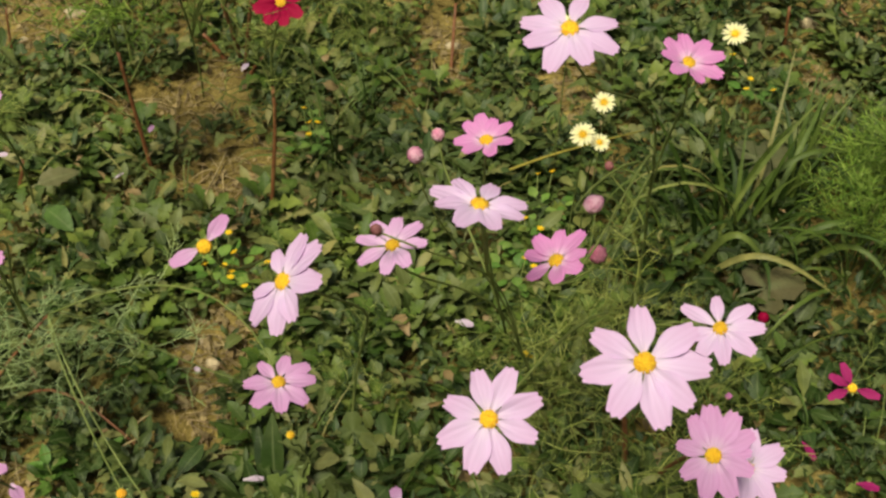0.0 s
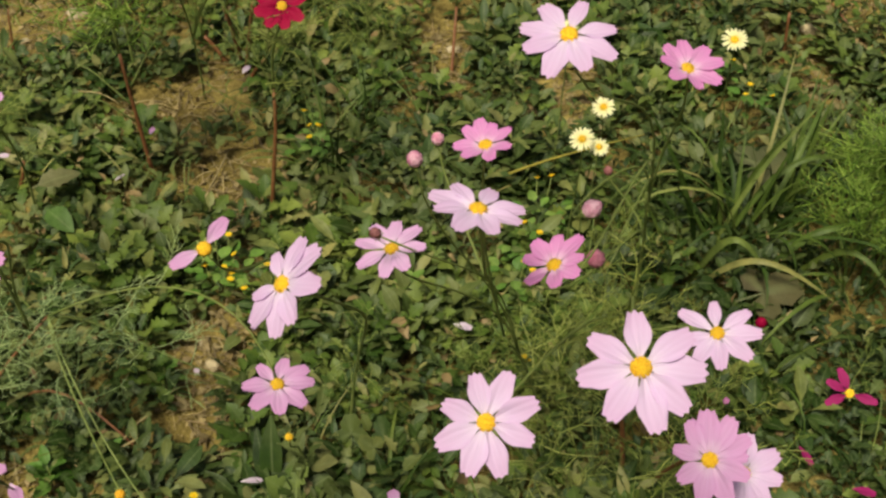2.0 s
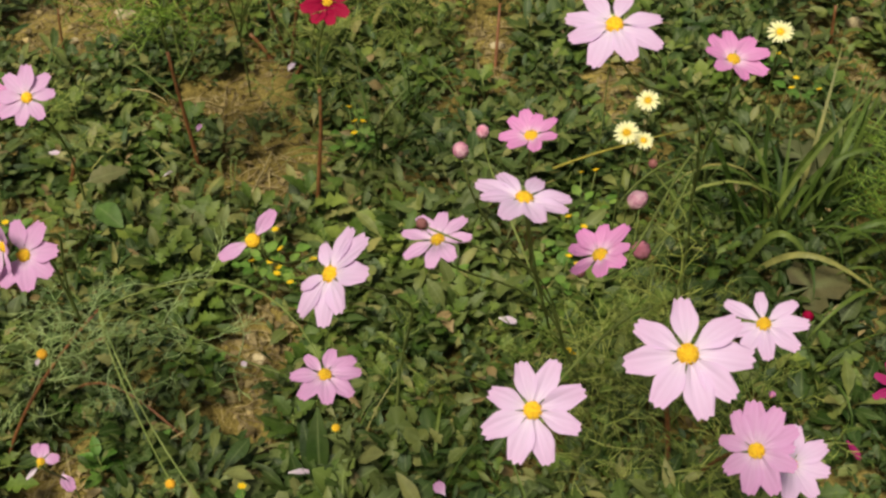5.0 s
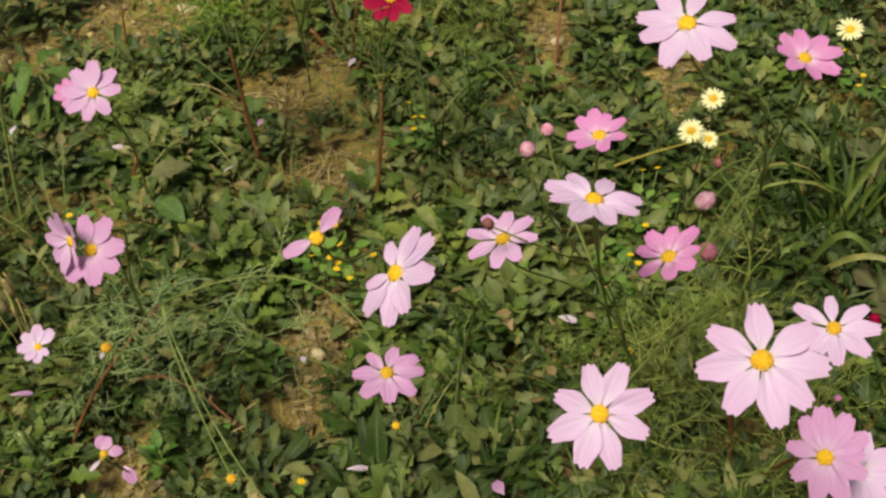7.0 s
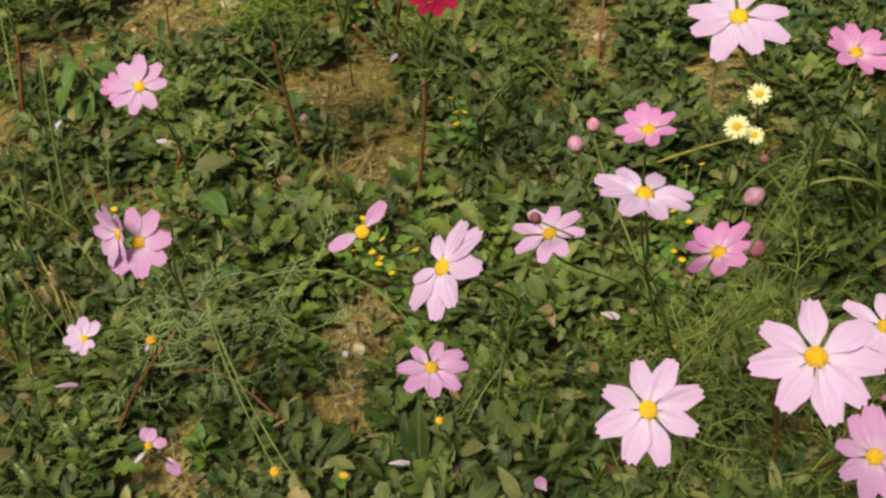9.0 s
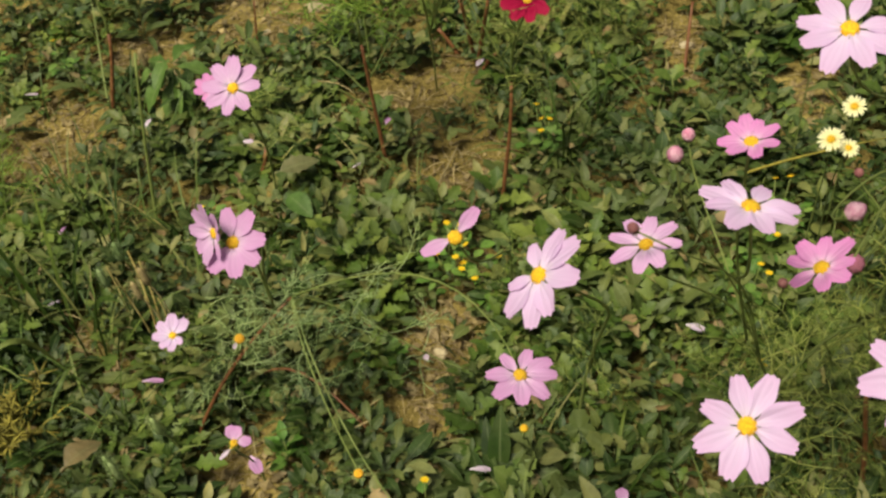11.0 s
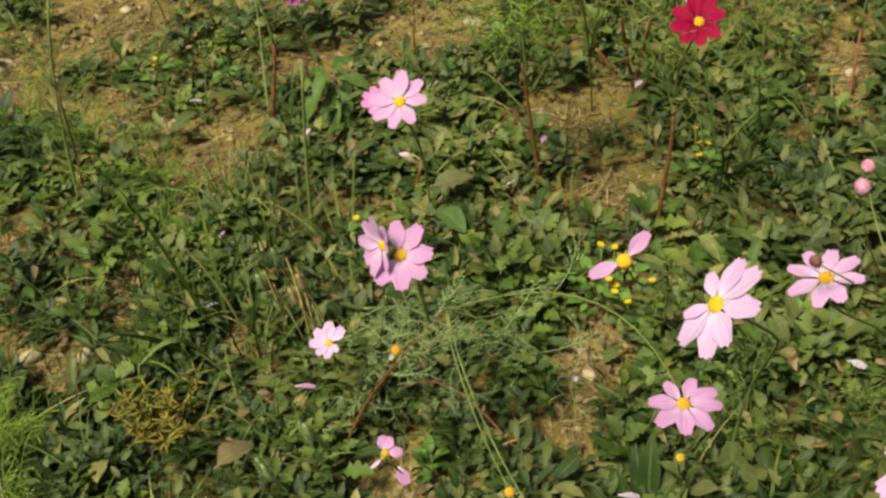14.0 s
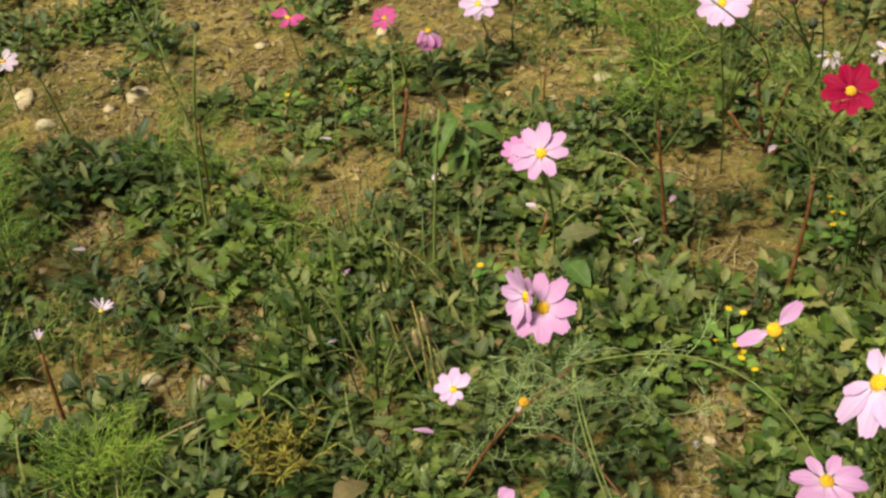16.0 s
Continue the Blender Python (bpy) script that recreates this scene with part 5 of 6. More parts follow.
head(q, (-0.444, 0.728, 0.174), (0.27, -0.35, 0.9), 0.04, LILAC, cup=8, wide=0.36, core=0.22, petals=((118, 1.0), (88, 0.95), (18, 0.95)))
head(q, (-0.446, 0.726, 0.17), (0.27, -0.35, 0.9), 0.038, FADED, cup=-10, wide=0.14, core=0.15, petals=((236, 1.0),))

# pale head with a smaller pink one beside it
q = plant(-0.58, 1.27, "cosmos with a light pink flower and a smaller pink one")
red = bezier((-0.63, 1.32, -0.01), (-0.62, 1.33, 0.02), (-0.61, 1.33, 0.05), (-0.605, 1.335, 0.075), 5)
stalk(q, red, 0.004, 0.003, RED_STALK)
c = rise((-0.58, 1.27, -0.01), (-0.498, 1.037, 0.404), (0.32, -0.62, 0.71), (0.02, 0, 0))
stalk(q, c, 0.002, 0.0012)
leafy(q, c, 6, 0.06, 22, lo=0.3, hi=0.8)
head(q, (-0.498, 1.037, 0.404), (0.07, -0.6, 0.79), 0.07, ROSE, cup=6, wide=0.28, core=0.19, petals=((12, 0.91), (53, 1.02), (95, 1.08), (137, 1.04), (183, 1.04), (220, 1.05), (264, 0.96), (311, 0.92)))
c = rise(c[4], (-0.5345, 1.058, 0.385), (0.0, -0.5, 0.86), (-0.02, 0, 0))
stalk(q, c, 0.0014, 0.001, name="branch")
head(q, (-0.5345, 1.058, 0.385), (-0.05, -0.55, 0.83), 0.038, PINK, cup=10, wide=0.3, core=0.22, petals=((16, 0.9), (77, 1.1), (118, 1.1), (157, 1.15), (194, 1.09), (245, 0.88), (306, 0.85)))

# crimson flower on a red stem
q = plant(-0.247, 1.286, "cosmos with a crimson flower on a tall red stem")
red = bezier((-0.247, 1.286, -0.01), (-0.245, 1.29, 0.08), (-0.225, 1.29, 0.16), (-0.226, 1.289, 0.25))
stalk(q, red, 0.0036, 0.0024, RED_STALK)
c = rise(red[-1], (-0.189, 1.195, 0.434), (0.12, -0.48, 0.87), (0.0, 0.0, 0))
stalk(q, c, 0.0022, 0.0012, name="branch")
head(q, (-0.189, 1.195, 0.434), (0.04, -0.56, 0.83), 0.0665, RED, cup=5, wide=0.31, core=0.19, petals=((26, 0.94), (72, 1.08), (113, 1.02), (158, 1.03), (202, 1.02), (242, 1.0), (283, 0.96), (327, 0.95)))
leafy(q, c, 8, 0.11, 23, lo=0.0, hi=0.8, kinds=OPENS)
leafy(q, red, 4, 0.1, 24, lo=0.75, hi=1.0, kinds=OPENS)
side = rise(red[-2], (-0.3, 1.3, 0.42), (-0.2, 0, 1))
stalk(q, side, 0.0014, 0.001, name="branch")
leafy(q, side, 4, 0.09, 25, kinds=OPENS)

# leafy plant without open flowers on a red stem
q = plant(-0.437, 1.386, "cosmos without flowers on a red stem with a bright feathery top")
red = bezier((-0.437, 1.386, -0.01), (-0.44, 1.385, 0.08), (-0.448, 1.382, 0.15), (-0.451, 1.381, 0.235))
stalk(q, red, 0.0036, 0.0024, RED_STALK)
green = bezier(red[-1], (-0.455, 1.38, 0.3), (-0.45, 1.375, 0.38), (-0.45, 1.37, 0.47))
stalk(q, green, 0.0026, 0.0012, name="branch")
leafy(q, green, 22, 0.12, 26, True, 0.0, 0.95)
for k, tip in ((5, (-0.52, 1.4, 0.2)), (6, (-0.4, 1.42, 0.24)), (4, (-0.5, 1.36, 0.17))):
    stalk(q, bezier(red[k], red[k].lerp(Vector(tip), 0.4), red[k].lerp(Vector(tip), 0.7) + UP * 0.02, tip, 6), 0.0015, 0.001, name="branch")
bud(q, (-0.45, 1.37, 0.475), UP, 0.01, BUD_GREEN_MESH)


def small_cosmos(x, y, p, nn, d, material, label, n=8, phase=15, cup=8, wide=0.29, missing=(), leaves=4, red=False, bright=False, seed=1):
    q = plant(x, y, label)
    c = rise((x, y, height(x, y) - 0.01), p, nn)
    cut = 7 if red else 1
    if red:
        stalk(q, c[:cut], 0.0034, 0.0026, RED_STALK)
    stalk(q, c[cut - 1 :], 0.0018, 0.0011, name="branch" if red else "stem")
    leafy(q, c, leaves, 0.075, seed, bright, 0.3, 0.9)
    if d:
        head(q, p, nn, d, material, n, phase, cup, wide, missing)
    return q


q = small_cosmos(-0.916, 1.456, (-0.993, 1.628, 0.2), (0.1, -0.5, 0.85), 0.05, CERISE, "cosmos with small magenta flowers on a red stem", wide=0.3, seed=51)
stalk(q, bezier((-0.916, 1.456, -0.01), (-0.91, 1.46, 0.06), (-0.89, 1.47, 0.11), (-0.886, 1.473, 0.17)), 0.004, 0.0028, RED_STALK)
stalk(q, bezier((-0.886, 1.473, 0.167), (-0.884, 1.474, 0.2), (-0.89, 1.47, 0.25), (-0.9, 1.465, 0.3), 6), 0.0022, 0.001, name="branch")
small_cosmos(-1.22, 1.70, (-1.227, 1.688, 0.142), (0.2, -0.1, 0.97), 0.066, CERISE, "low cosmos with a half-open magenta pink flower", missing=(1, 2, 5), seed=52)
q = small_cosmos(-0.96, 1.72, (-0.955, 1.715, 0.132), (0.1, -0.05, 1.0), 0.078, PINK, "cosmos with a drooping half-closed pink flower", n=8, cup=-58, wide=0.42, seed=53)
small_cosmos(-0.89, 1.85, (-0.9, 1.822, 0.135), (0.2, -0.5, 0.85), 0.076, PALE, "cosmos with a light pink flower on open soil", seed=54)
q = small_cosmos(-0.4, 1.6, (-0.362, 1.335, 0.45), (0.1, -0.5, 0.85), 0.072, PALE, "branching cosmos with light pink flowers and dark buds", wide=0.33, n=9, leaves=6, seed=55)
for p, m in (((-0.30, 1.4, 0.39), BUD_GREEN_MESH), ((-0.27, 1.45, 0.47), BUD_GREEN_MESH), ((-0.22, 1.42, 0.44), BUD_GREEN_MESH), ((-0.33, 1.38, 0.5), BUD_DARK_MESH)):
    c = rise((-0.39, 1.55, 0.15), p, (0.1, -0.1, 1), (0.03, 0, 0))
    stalk(q, c, 0.0013, 0.0009, name="branch")
    bud(q, p, (0.1, -0.2, 1), 0.011, m)
small_cosmos(-0.26, 1.82, (-0.27, 1.80, 0.12), (0.1, -0.3, 0.9), 0.05, FADED, "withered pale cosmos flower with ragged petals", n=9, cup=-25, wide=0.2, missing=(2, 5), seed=56)
small_cosmos(-0.17, 1.84, (-0.185, 1.82, 0.13), (0.1, -0.3, 0.9), 0.056, FADED, "withered pale cosmos flower with ragged petals", n=9, cup=-15, wide=0.22, missing=(1, 4), seed=57)
small_cosmos(-1.15, 0.92, (-1.137, 0.937, 0.09), (0.2, 0.2, 0.95), 0.045, FADED, "low cosmos flower with narrow wilting lilac petals", n=10, cup=35, wide=0.13, missing=(6, 7, 8), seed=58)
small_cosmos(-1.21, 0.86, (-1.2, 0.87, 0.08), (0.1, -0.2, 0.95), 0.03, FADED, "withered cosmos flower close to the soil", n=8, cup=50, wide=0.15, seed=59)
small_cosmos(-1.72, 1.45, (-1.7, 1.44, 0.13), (0.4, -0.2, 0.85), 0.06, FADED, "pale cosmos flower on open soil", n=8, missing=(3, 5), seed=60)
q = plant(-0.73, 1.674, "thin red cosmos stem on open soil", group="bare stems")
stalk(q, bezier((-0.73, 1.674, -0.01), (-0.73, 1.674, 0.04), (-0.725, 1.677, 0.08), (-0.722, 1.678, 0.11), 6), 0.0022, 0.0018, RED_STALK)
stalk(q, bezier((-0.722, 1.678, 0.11), (-0.72, 1.68, 0.16), (-0.715, 1.68, 0.2), (-0.71, 1.675, 0.26), 6), 0.0014, 0.001, name="branch")
leafy(q, [Vector((-0.722, 1.678, 0.11)), Vector((-0.71, 1.675, 0.26))], 6, 0.06, 61)

# cut red stumps in a group
q = plant(-0.35, 1.69, "group of short red cosmos stems growing from one root", group="bare stems")
for p, tip in (((-0.375, 1.70, 0), (-0.413, 1.70, 0.055)), ((-0.35, 1.693, 0), (-0.356, 1.625, 0.16)), ((-0.345, 1.676, 0), (-0.306, 1.605, 0.18)), ((-0.34, 1.655, 0), (-0.305, 1.652, 0.045))):
    p, tip = Vector(p), Vector(tip)
    stalk(q, bezier(p - UP * 0.01, p.lerp(tip, 0.3), p.lerp(tip, 0.7) + UP * 0.005, tip, 6), 0.0042, 0.003, RED_STALK)
    if tip.z > 0.15:
        continue
    top = tip + (tip - p) * 0.5 + UP * 0.07
    shoot = bezier(tip - UP * 0.004, tip.lerp(top, 0.4), tip.lerp(top, 0.7), top, 6)
    stalk(q, shoot, 0.0022, 0.001, name="branch")
    leafy(q, shoot, 3, 0.06, int(tip.x * -1000), kinds=OPENS)
for pts, end in (
    (((-0.356, 1.625, 0.157), (-0.31, 1.5, 0.26), (-0.3, 1.37, 0.38), (-0.359, 1.249, 0.5)), None),
    (((-0.306, 1.605, 0.177), (-0.25, 1.48, 0.27), (-0.24, 1.39, 0.37), (-0.3, 1.261, 0.5)), None),
    (((-0.255, 1.36, 0.385), (-0.262, 1.33, 0.42), (-0.268, 1.3, 0.46), (-0.269, 1.267, 0.5)), BUD_DARK_MESH),
    (((-0.256, 1.355, 0.39), (-0.25, 1.34, 0.41), (-0.25, 1.325, 0.43), (-0.25, 1.313, 0.445)), BUD_GREEN_MESH),
    (((-0.306, 1.605, 0.17), (-0.24, 1.46, 0.24), (-0.236, 1.36, 0.38), (-0.238, 1.273, 0.5)), BUD_DARK_MESH),
    (((-0.306, 1.605, 0.175), (-0.21, 1.45, 0.28), (-0.19, 1.38, 0.4), (-0.194, 1.321, 0.48)), BUD_GREEN_MESH),
):
    c = bezier(*pts, 9)
    stalk(q, c, 0.0019, 0.0011, name="branch")
    leafy(q, c, 2, 0.06, int(abs(pts[3][0]) * 1000), lo=0.2, hi=0.6, kinds=OPENS)
    if end:
        bud(q, pts[3], (0, -0.2, 1), 0.012, end)
for p, tip, label in (((0.569, 1.758), (0.56, 1.761, 0.1), "short red stem at a bare patch"), ((0.31, 1.89), (0.312, 1.889, 0.07), "short red stem among weeds"), ((-1.14, 0.806), (-1.139, 0.815, 0.12), "dark red stem beside bright feathery leaves"), ((0.75, 1.75), (0.66, 1.86, 0.06), "red-brown stem lying over weeds"), ((0.0, 1.69), (0.005, 1.76, 0.09), "thin red-brown stem on bare soil")):
    q = plant(*p, label, group="bare stems")
    p0, tip = Vector((*p, -0.01)), Vector(tip)
    stalk(q, bezier(p0, p0.lerp(tip, 0.3), p0.lerp(tip, 0.7), tip, 6), 0.0034, 0.0024, RED_STALK)
    stalk(q, bezier(tip - UP * 0.003, tip + UP * 0.03, tip + UP * 0.06, tip + Vector((0.01, 0.0, 0.09)), 5), 0.002, 0.001, name="branch")

# tall bare stalks with a dark bud on top
for x, y, mid, tip, leaves in ((-1.143, 1.205, (-1.123, 1.221, 0.245), (-1.091, 1.246, 0.378), 8), (-1.343, 1.486, (-1.36, 1.471, 0.144), (-1.378, 1.456, 0.283), 6), (-0.747, 1.208, (-0.73, 1.217, 0.175), (-0.712, 1.227, 0.31), 0), (-1.5, 1.35, (-1.49, 1.33, 0.1), (-1.5, 1.32, 0.2), 6)):
    q = plant(x, y, "thin tall green cosmos stalk with a dark seed bud", group="tall stalks")
    mid, tip = Vector(mid), Vector(tip)
    c = bezier((x, y, -0.01), Vector((x, y, 0)).lerp(mid, 0.6), mid, tip, 10)
    stalk(q, c, 0.0028, 0.0018)
    if leaves:
        bud(q, tip, UP, 0.012, BUD_GREEN_MESH)
        leafy(q, c, leaves, 0.08, int(abs(x) * 100), False, 0.15, 0.8)

q = plant(-1.16, 1.24, "slender red-brown cosmos stem with a forked top", group="tall stalks")
c = bezier((-1.16, 1.24, -0.01), (-1.12, 1.22, 0.1), (-1.09, 1.185, 0.2), (-1.081, 1.183, 0.26), 8)
stalk(q, c, 0.002, 0.0016, RED_STALK)
stalk(q, bezier(c[-1], (-1.1, 1.19, 0.3), (-1.12, 1.2, 0.34), (-1.127, 1.2, 0.38), 6), 0.0016, 0.0012, name="branch")
bud(q, (-1.127, 1.2, 0.385), UP, 0.009, BUD_GREEN_MESH)

# bright feathery plants at the edges of the bed
for i, (x, y, tall, n, lean) in enumerate(((0.64, 1.34, 0.16, 24, 0.02), (0.71, 1.38, 0.17, 24, 0.0), (0.62, 1.44, 0.09, 10, 0.0), (-1.36, 1.0, 0.26, 26, 0.03), (-1.5, 1.12, 0.3, 24, 0.02), (-1.62, 1.28, 0.24, 20, 0.0), (-0.52, 1.64, 0.32, 10, 0.0), (-0.27, 1.72, 0.16, 5, 0.0), (-1.17, 1.33, 0.1, 8, 0.0), (-1.0, 1.25, 0.1, 8, 0.0), (-1.28, 1.33, 0.1, 8, 0.0), (-0.14, 1.72, 0.16, 9, 0.0), (-0.55, 1.85, 0.25, 12, 0.0), (0.565, 1.24, 0.15, 22, 0.0), (0.62, 1.32, 0.17, 22, 0.0))):
    q = plant(x, y, "leafy cosmos with a bright green cloud of thread-like leaves" if i < 7 or i > 12 else "leafy cosmos shoot with fine green thread-like leaves", group="leafy cosmos")
    c = bezier((x, y, -0.01), (x, y, tall * 0.4), (x + lean, y - 0.02, tall * 0.7), (x + lean, y - 0.03, tall), 8)
    stalk(q, c, 0.0026, 0.0012)
    leafy(q, c, n, 0.11, 70 + i, i < 7 or i in (8, 9, 10, 13, 14), 0.15, 1.0)

# low magenta flower with three petals
small_cosmos(0.51, 0.97, (0.496, 0.962, 0.0685), (-0.2, -0.55, 0.8), 0.068, MAGENTA, "low magenta cosmos flower with three or four petals", n=8, phase=-25, cup=8, wide=0.2, missing=(1, 2, 6, 7), leaves=3, seed=62)
small_cosmos(0.33, 0.97, (0.34, 0.93, 0.08), (0, -0.3, 1), 0.02, PINK, "small closed pink cosmos flower", n=6, cup=70, wide=0.3, leaves=3, seed=63)


# ---- daisies and small yellow flowers ----
STRAP = [petal_mesh("petal", CREAM, w, 0.04, 0.0, 5, 5) for w in (0.13, 0.15)]
PETALS[(CREAM.name, 0.14)] = STRAP
for x, y, p, nn, d in ((0.20, 1.29, (0.194, 1.219, 0.29), (-0.14, -0.5, 0.86), 0.03), (0.17, 1.24, (0.165, 1.16, 0.285), (-0.12, -0.45, 0.9), 0.033), (0.19, 1.26, (0.187, 1.165, 0.27), (0.1, -0.4, 0.9), 0.026), (0.35, 1.32, (0.341, 1.238, 0.381), (-0.2, -0.48, 0.86), 0.032), (0.16, 1.42, (0.155, 1.36, 0.31), (-0.1, -0.5, 0.86), 0.028)):
    q = plant(x, y, "pale yellow wild daisy on a thin stalk", "daisy", "wild_daisy", "wild daisies")
    c = rise((x, y, -0.01), p, nn)
    stalk(q, c, 0.0011, 0.0008)
    head(q, p, nn, d, CREAM, 19, 5, 6, 0.14, core=0.3)
    for k in range(3):
        a = 2.1 * k + x * 20
        part("leaf", LANCES[0], q, place((0, 0, 0.01), (math.cos(a), math.sin(a), 0.3), UP, 0.06))

FLORET = Shape()
for k in range(6):
    a = k * math.pi / 3
    u, w = Vector((math.cos(a), math.sin(a), 0.25)), Vector((-math.sin(a), math.cos(a), 0))
    FLORET.put([(0, 0, 0), u * 0.6 + w * 0.42, u, u * 0.6 - w * 0.42], [(0, 3, 2, 1)], [(0, 0.5), (0.6, 0.9), (1, 0.5), (0.6, 0.1)])
tube(FLORET, [(0, 0, -0.3), (0, 0, 0.15), (0, 0, 0.3)], [0.15, 0.35, 0.2], 6)
FLORET_MESH = FLORET.mesh("flower", YELLOW)
TINY = [leaf_mesh("leaf", "broad", FRESH, 0.6, 1.0), leaf_mesh("leaf", "oval", FRESH, 0.8, 1.1)]


def yellow_weed(x, y, flowers, seed, r=0.04, leaves=14):
    g = random.Random(seed)
    q = thing("yellow_flowered_weed", x, y, "low bright green weed with tiny yellow flowers", "weed", "yellow-flowered weeds")
    for i in range(leaves):
        a, k = g.uniform(0, 6.28), g.uniform(0, r)
        part("leaf", g.choice(TINY), q, place((k * math.cos(a), k * math.sin(a), g.uniform(0.02, 0.07)), (math.cos(a), math.sin(a), g.uniform(0, 0.6)), UP, g.uniform(0.014, 0.026)))
    for i in range(flowers):
        a, k = g.uniform(0, 6.28), r * math.sqrt(g.uniform(0.05, 1))
        p = Vector((k * math.cos(a), k * math.sin(a), g.uniform(0.065, 0.095)))
        st = Shape()
        tube(st, [(0, 0, 0), (p.x * 0.7, p.y * 0.7, p.z * 0.6), p], 0.0007, 4)
        part("stem", st.mesh("stem", GREEN_STALK), q)
        part("flower", FLORET_MESH, q, Matrix.Translation(p) @ pose(0, 0, 0, g.uniform(-35, 5), g.uniform(-20, 20), g.uniform(0, 60)) @ Matrix.Diagonal((0.0055, 0.0055, 0.0055, 1)))


yellow_weed(-0.294, 1.147, 6, 1, 0.045, 34)
yellow_weed(-0.246, 1.119, 3, 2, 0.03, 22)
yellow_weed(-0.209, 1.450, 3, 3, 0.025)
yellow_weed(0.104, 1.213, 2, 4, 0.03, 20)
yellow_weed(0.133, 1.289, 2, 5, 0.04, 22)
yellow_weed(0.095, 1.157, 2, 6, 0.03, 20)
yellow_weed(0.474, 1.545, 3, 7, 0.03)
yellow_weed(0.446, 1.631, 1, 8, 0.02)
yellow_weed(-1.157, 1.536, 3, 9, 0.03)
yellow_weed(-1.033, 1.555, 1, 10, 0.02)
yellow_weed(-1.128, 1.289, 1, 11, 0.02)
yellow_weed(-0.654, 1.204, 1, 12, 0.015)
yellow_weed(-0.190, 1.422, 1, 13, 0.02)
yellow_weed(0.123, 0.976, 2, 14, 0.03, 10)
yellow_weed(-0.256, 0.758, 1, 15, 0.012, 6)


# ---- things lying on the ground ----
def fallen_petal(x, y, material, size, turn, z=0.035):
    ob = new("fallen_petal", petals_of(material, 0.29)[0])
    ob.matrix_basis = Matrix.Translation((x, y, height(x, y) + z)) @ pose(0, 0, 0, random.uniform(-25, 5), random.uniform(-15, 15), turn) @ Matrix.Diagonal((size, size, size, 1))
    colour = {FADED: "pale faded", LILAC: "lilac pink", MAGENTA: "magenta"}[material]
    tagged(ob, f"{colour} petal fallen on the weeds", "petal", "fallen petals")


random.seed(12)
fallen_petal(-0.299, 0.998, FADED, 0.014, 120, 0.020)
fallen_petal(-0.434, 1.394, LILAC, 0.016, 80, 0.085)
fallen_petal(-0.210, 0.801, FADED, 0.024, 5, 0.070)
fallen_petal(-0.033, 0.775, LILAC, 0.024, 120, 0.070)
fallen_petal(0.019, 1.049, FADED, 0.024, -10, 0.070)
fallen_petal(-0.465, 0.790, LILAC, 0.027, -50, 0.065)
fallen_petal(-1.057, 1.454, FADED, 0.022, 10, 0.055)
fallen_petal(-0.814, 0.999, FADED, 0.02, 60, 0.055)
fallen_petal(-0.623, 0.868, LILAC, 0.026, 20, 0.085)
fallen_petal(-0.838, 1.114, LILAC, 0.017, 100, 0.075)
fallen_petal(-1.299, 1.074, FADED, 0.022, 10, 0.055)
fallen_petal(-0.642, 1.340, FADED, 0.02, -20, 0.075)
fallen_petal(0.423, 0.886, MAGENTA, 0.026, -60, 0.065)
fallen_petal(0.471, 0.826, MAGENTA, 0.026, -25, 0.065)
fallen_petal(-1.256, 1.311, LILAC, 0.022, -30, 0.065)
fallen_petal(-0.797, 1.349, FADED, 0.02, 95, 0.085)
fallen_petal(-0.462, 1.293, FADED, 0.016, 50, 0.085)
fallen_petal(-0.318, 1.533, FADED, 0.02, 70, 0.095)


def stone(x, y, size, seed, flat=0.6, sunk=0.12):
    g = random.Random(seed)
    bm = bmesh.new()
    bmesh.ops.create_icosphere(bm, subdivisions=3, radius=1)
    for v in bm.verts:
        k = 1 + 0.26 * noise.noise(v.co * 1.5 + Vector((seed * 7, 0, 0))) + 0.08 * noise.noise(v.co * 4 + Vector((seed, 3, 0)))
        v.co = Vector((v.co.x * 1.15, v.co.y * 0.85, v.co.z * flat)) * k
    me = bpy.data.meshes.new("stone")
    bm.to_mesh(me)
    bm.free()
    me.materials.append(STONE)
    me.polygons.foreach_set("use_smooth", np.ones(len(me.polygons), bool))
    ob = new("stone", me)
    ob.matrix_basis = pose(x, y, height(x, y) + size * flat * sunk, g.uniform(-10, 10), g.uniform(-10, 10), g.uniform(0, 180)) @ Matrix.Diagonal((size, size, size, 1))
    tagged(ob, "pale yellowish stone half sunk in dry soil", "stone", "stones")


for i, (x, y, r) in enumerate(((-0.291, 1.03, 0.010), (0.003, 1.765, 0.012), (-1.055, 0.905, 0.014), (-0.978, 0.928, 0.014), (-0.669, 1.833, 0.019), (-1.529, 1.575, 0.024), (-1.737, 1.489, 0.026), (0.63, 1.861, 0.018), (-1.643, 1.429, 0.02), (-1.552, 1.512, 0.013), (-0.31, 1.07, 0.006), (-0.27, 0.97, 0.006), (-1.46, 1.44, 0.01), (-1.15, 1.9, 0.014), (-1.6, 1.6, 0.009), (-0.74, 1.75, 0.009), (-1.38, 1.8, 0.012))):
    proud = i in (2, 3)
    stone(x, y, r, i + 1, 0.85 if proud else 0.6, 0.6 if proud else 0.12)


def twig(points, r, label, material=None):
    s = Shape()
    pts = [Vector((x, y, height(x, y) + z)) for x, y, z in points]
    base = pts[0].copy()
    tube(s, bezier(*[p - base for p in pts], 7), [r, r, r, r * 0.9, r * 0.8, r * 0.7, r * 0.5], 5)
    ob = new("twig", s.mesh("twig", material or STRAW))
    ob.location = base
    tagged(ob, label, "twig", "twigs and straws")


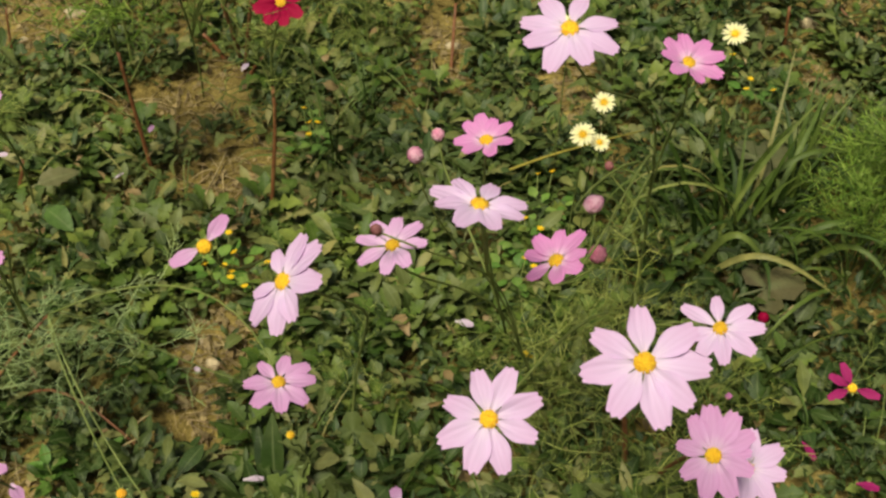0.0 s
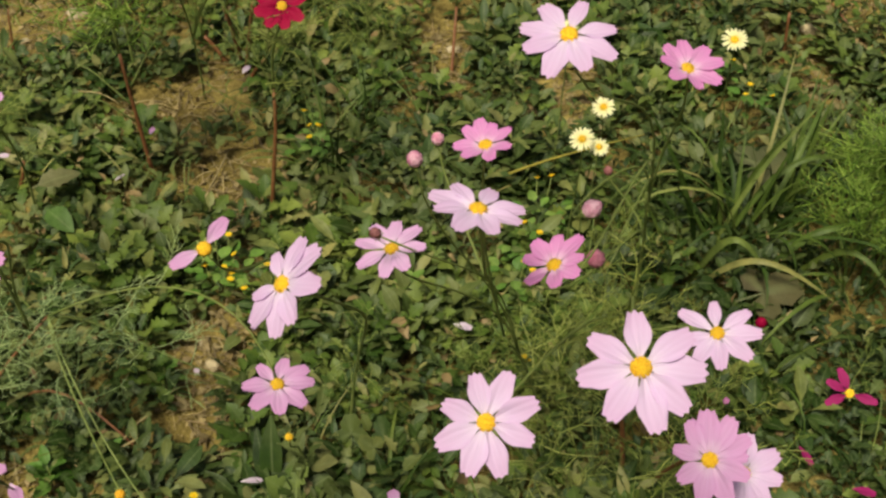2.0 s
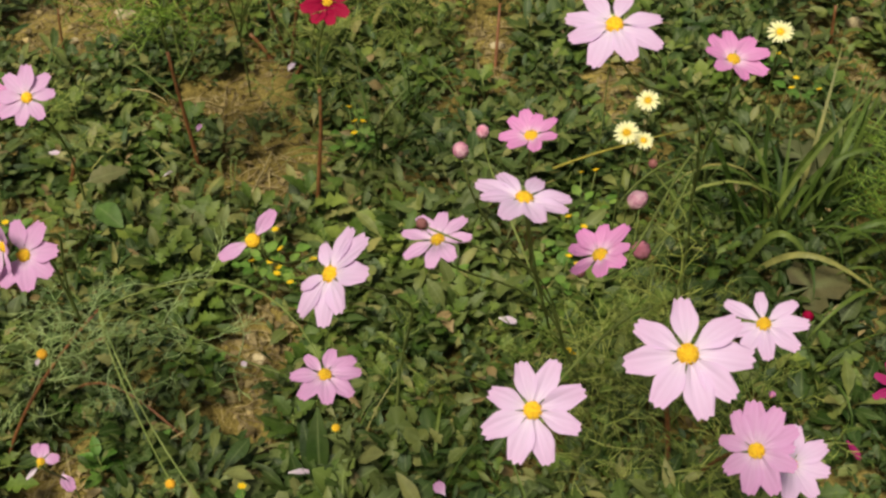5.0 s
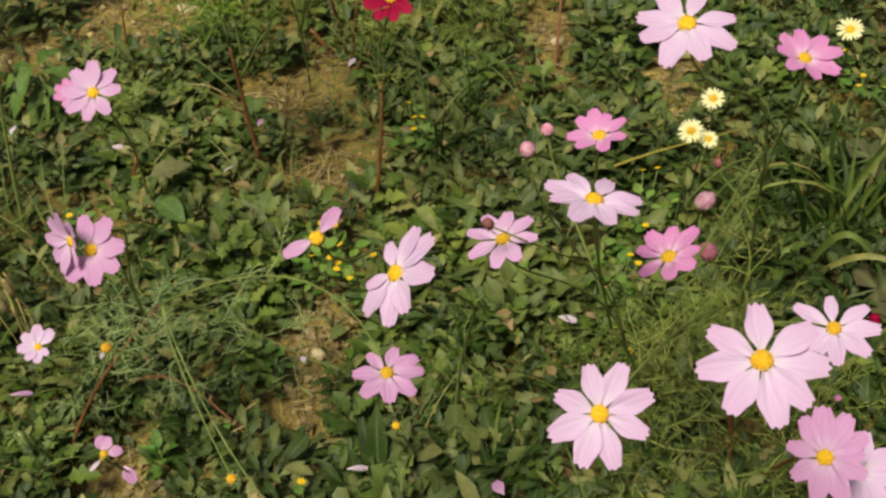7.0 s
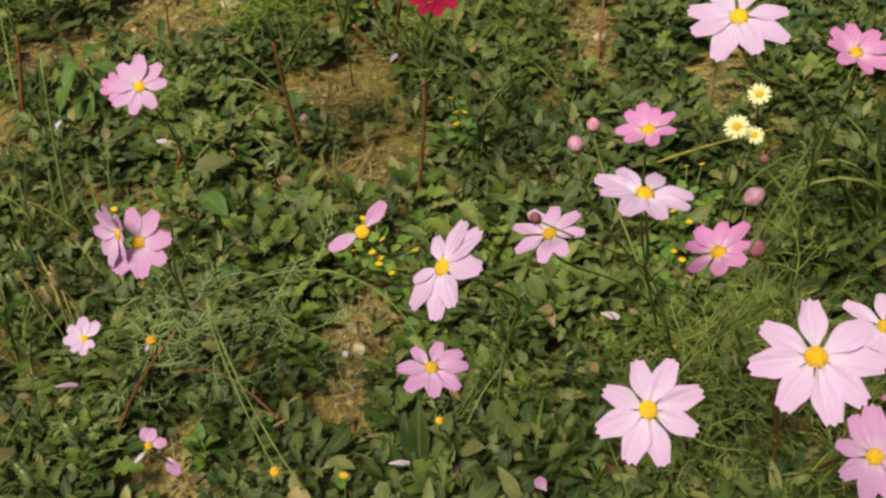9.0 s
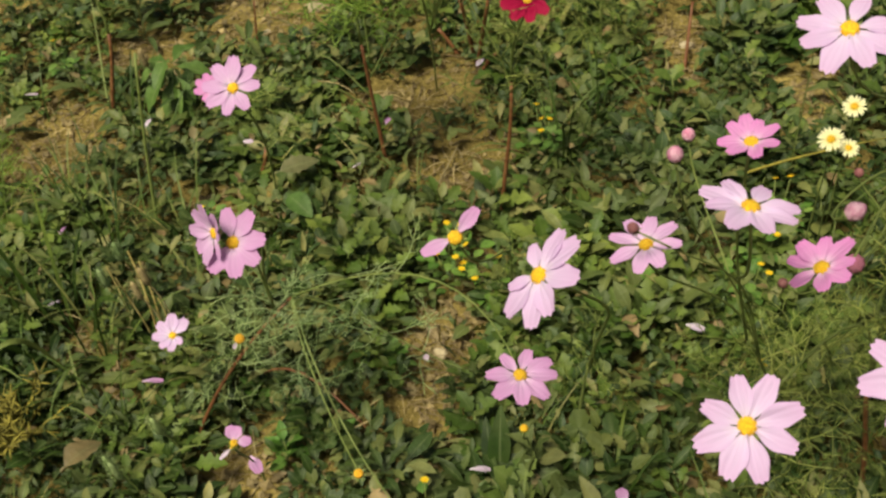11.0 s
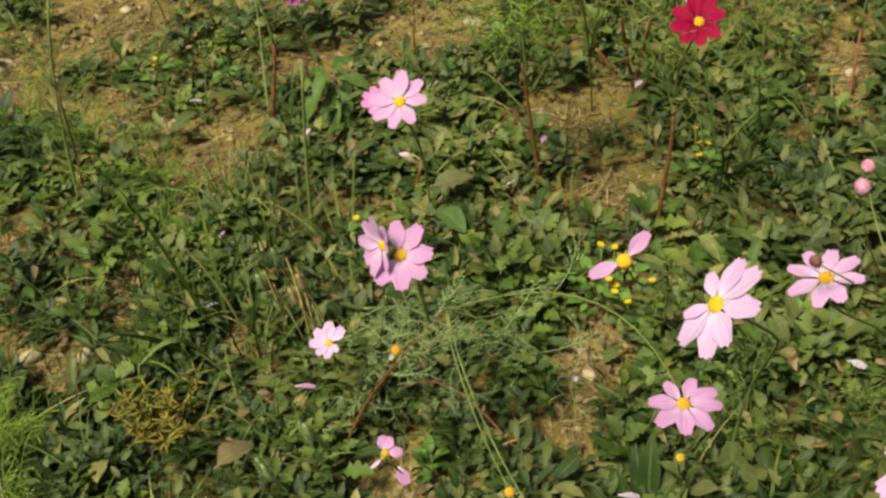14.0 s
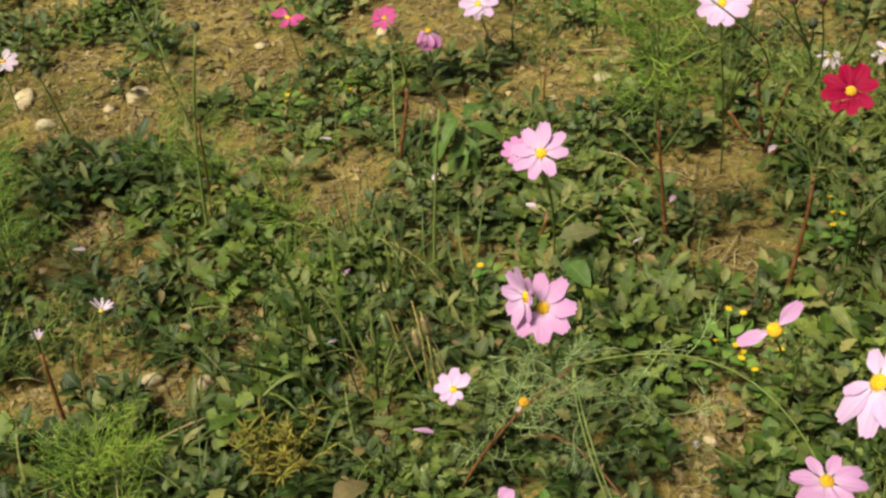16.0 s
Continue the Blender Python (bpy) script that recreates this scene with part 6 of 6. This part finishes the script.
twig(((0.09, 1.34, 0.075), (0.14, 1.37, 0.08), (0.19, 1.39, 0.08), (0.29, 1.43, 0.085)), 0.0021, "long tan dry stalk lying across the weeds", GOLD)
twig(((0.262, 1.175, 0.03), (0.29, 1.19, 0.04), (0.31, 1.2, 0.035), (0.36, 1.215, 0.03)), 0.003, "red-brown dry stalk lying under grass", RED_STALK)
twig(((-0.36, 1.33, 0.008), (-0.345, 1.37, 0.02), (-0.34, 1.4, 0.02), (-0.335, 1.45, 0.015)), 0.0016, "pale straw lying on bare soil")
twig(((-0.36, 0.87, 0.05), (-0.35, 0.88, 0.06), (-0.345, 0.89, 0.06), (-0.335, 0.9, 0.055)), 0.0011, "pale straw lying on the weeds")
twig(((-0.36, 0.86, 0.05), (-0.345, 0.86, 0.06), (-0.335, 0.87, 0.06), (-0.32, 0.875, 0.05)), 0.001, "pale straw lying on the weeds")
twig(((-0.6, 1.56, 0.03), (-0.56, 1.55, 0.04), (-0.54, 1.54, 0.04), (-0.52, 1.53, 0.03)), 0.0009, "pale straw lying on the weeds")
twig(((-1.0, 0.75, 0.02), (-0.97, 0.78, 0.04), (-0.95, 0.8, 0.05), (-0.91, 0.85, 0.04)), 0.0017, "pale straw lying on the weeds")
twig(((-0.03, 1.64, 0.01), (-0.02, 1.68, 0.02), (-0.03, 1.71, 0.02), (-0.05, 1.74, 0.01)), 0.0022, "pale dry stalk on bare soil")
twig(((-0.74, 1.9, 0.01), (-0.7, 1.92, 0.015), (-0.66, 1.92, 0.015), (-0.62, 1.925, 0.01)), 0.002, "pale straw lying on bare soil")

for bx, by, tx, ty, tz in ((-0.64, 0.968, -0.67, 1.016, 0.14), (-0.646, 0.965, -0.683, 1.02, 0.15), (-0.65, 0.962, -0.665, 0.995, 0.1), (-0.7, 1.0, -0.728, 1.03, 0.11), (-0.66, 0.98, -0.7, 1.0, 0.12), (-0.632, 0.975, -0.65, 1.0, 0.09)):
    twig(((bx, by, -0.005), (bx + 0.004, by, tz * 0.3), (tx + 0.008, ty, tz * 0.7), (tx, ty, tz)), 0.0015, "dry yellow grass stalk standing among weeds", STRAW_GOLD)
random.seed(31)
for x, y, rx, ry, n in ((-0.29, 1.0, 0.03, 0.08, 14), (-0.31, 1.39, 0.045, 0.07, 18), (-0.98, 1.07, 0.03, 0.03, 5), (-0.96, 0.87, 0.06, 0.04, 7), (-0.69, 0.96, 0.05, 0.05, 8), (-1.25, 1.62, 0.2, 0.15, 14), (-0.78, 1.8, 0.15, 0.08, 10)):
    for i in range(n):
        px, py, a, l = random.gauss(x, rx * 0.7), random.gauss(y, ry * 0.7), random.uniform(0, 6.28), random.uniform(0.012, 0.03)
        dx, dy = l * math.cos(a), l * math.sin(a)
        twig(((px - dx, py - dy, 0.004), (px - dx * 0.3, py - dy * 0.3 + 0.003, 0.014), (px + dx * 0.3, py + dy * 0.3 - 0.002, 0.014), (px + dx, py + dy, 0.006)), random.uniform(0.0005, 0.0011), "short dry straw lying on bare soil", random.choice((STRAW, STRAW_BROWN, STRAW_BROWN)))
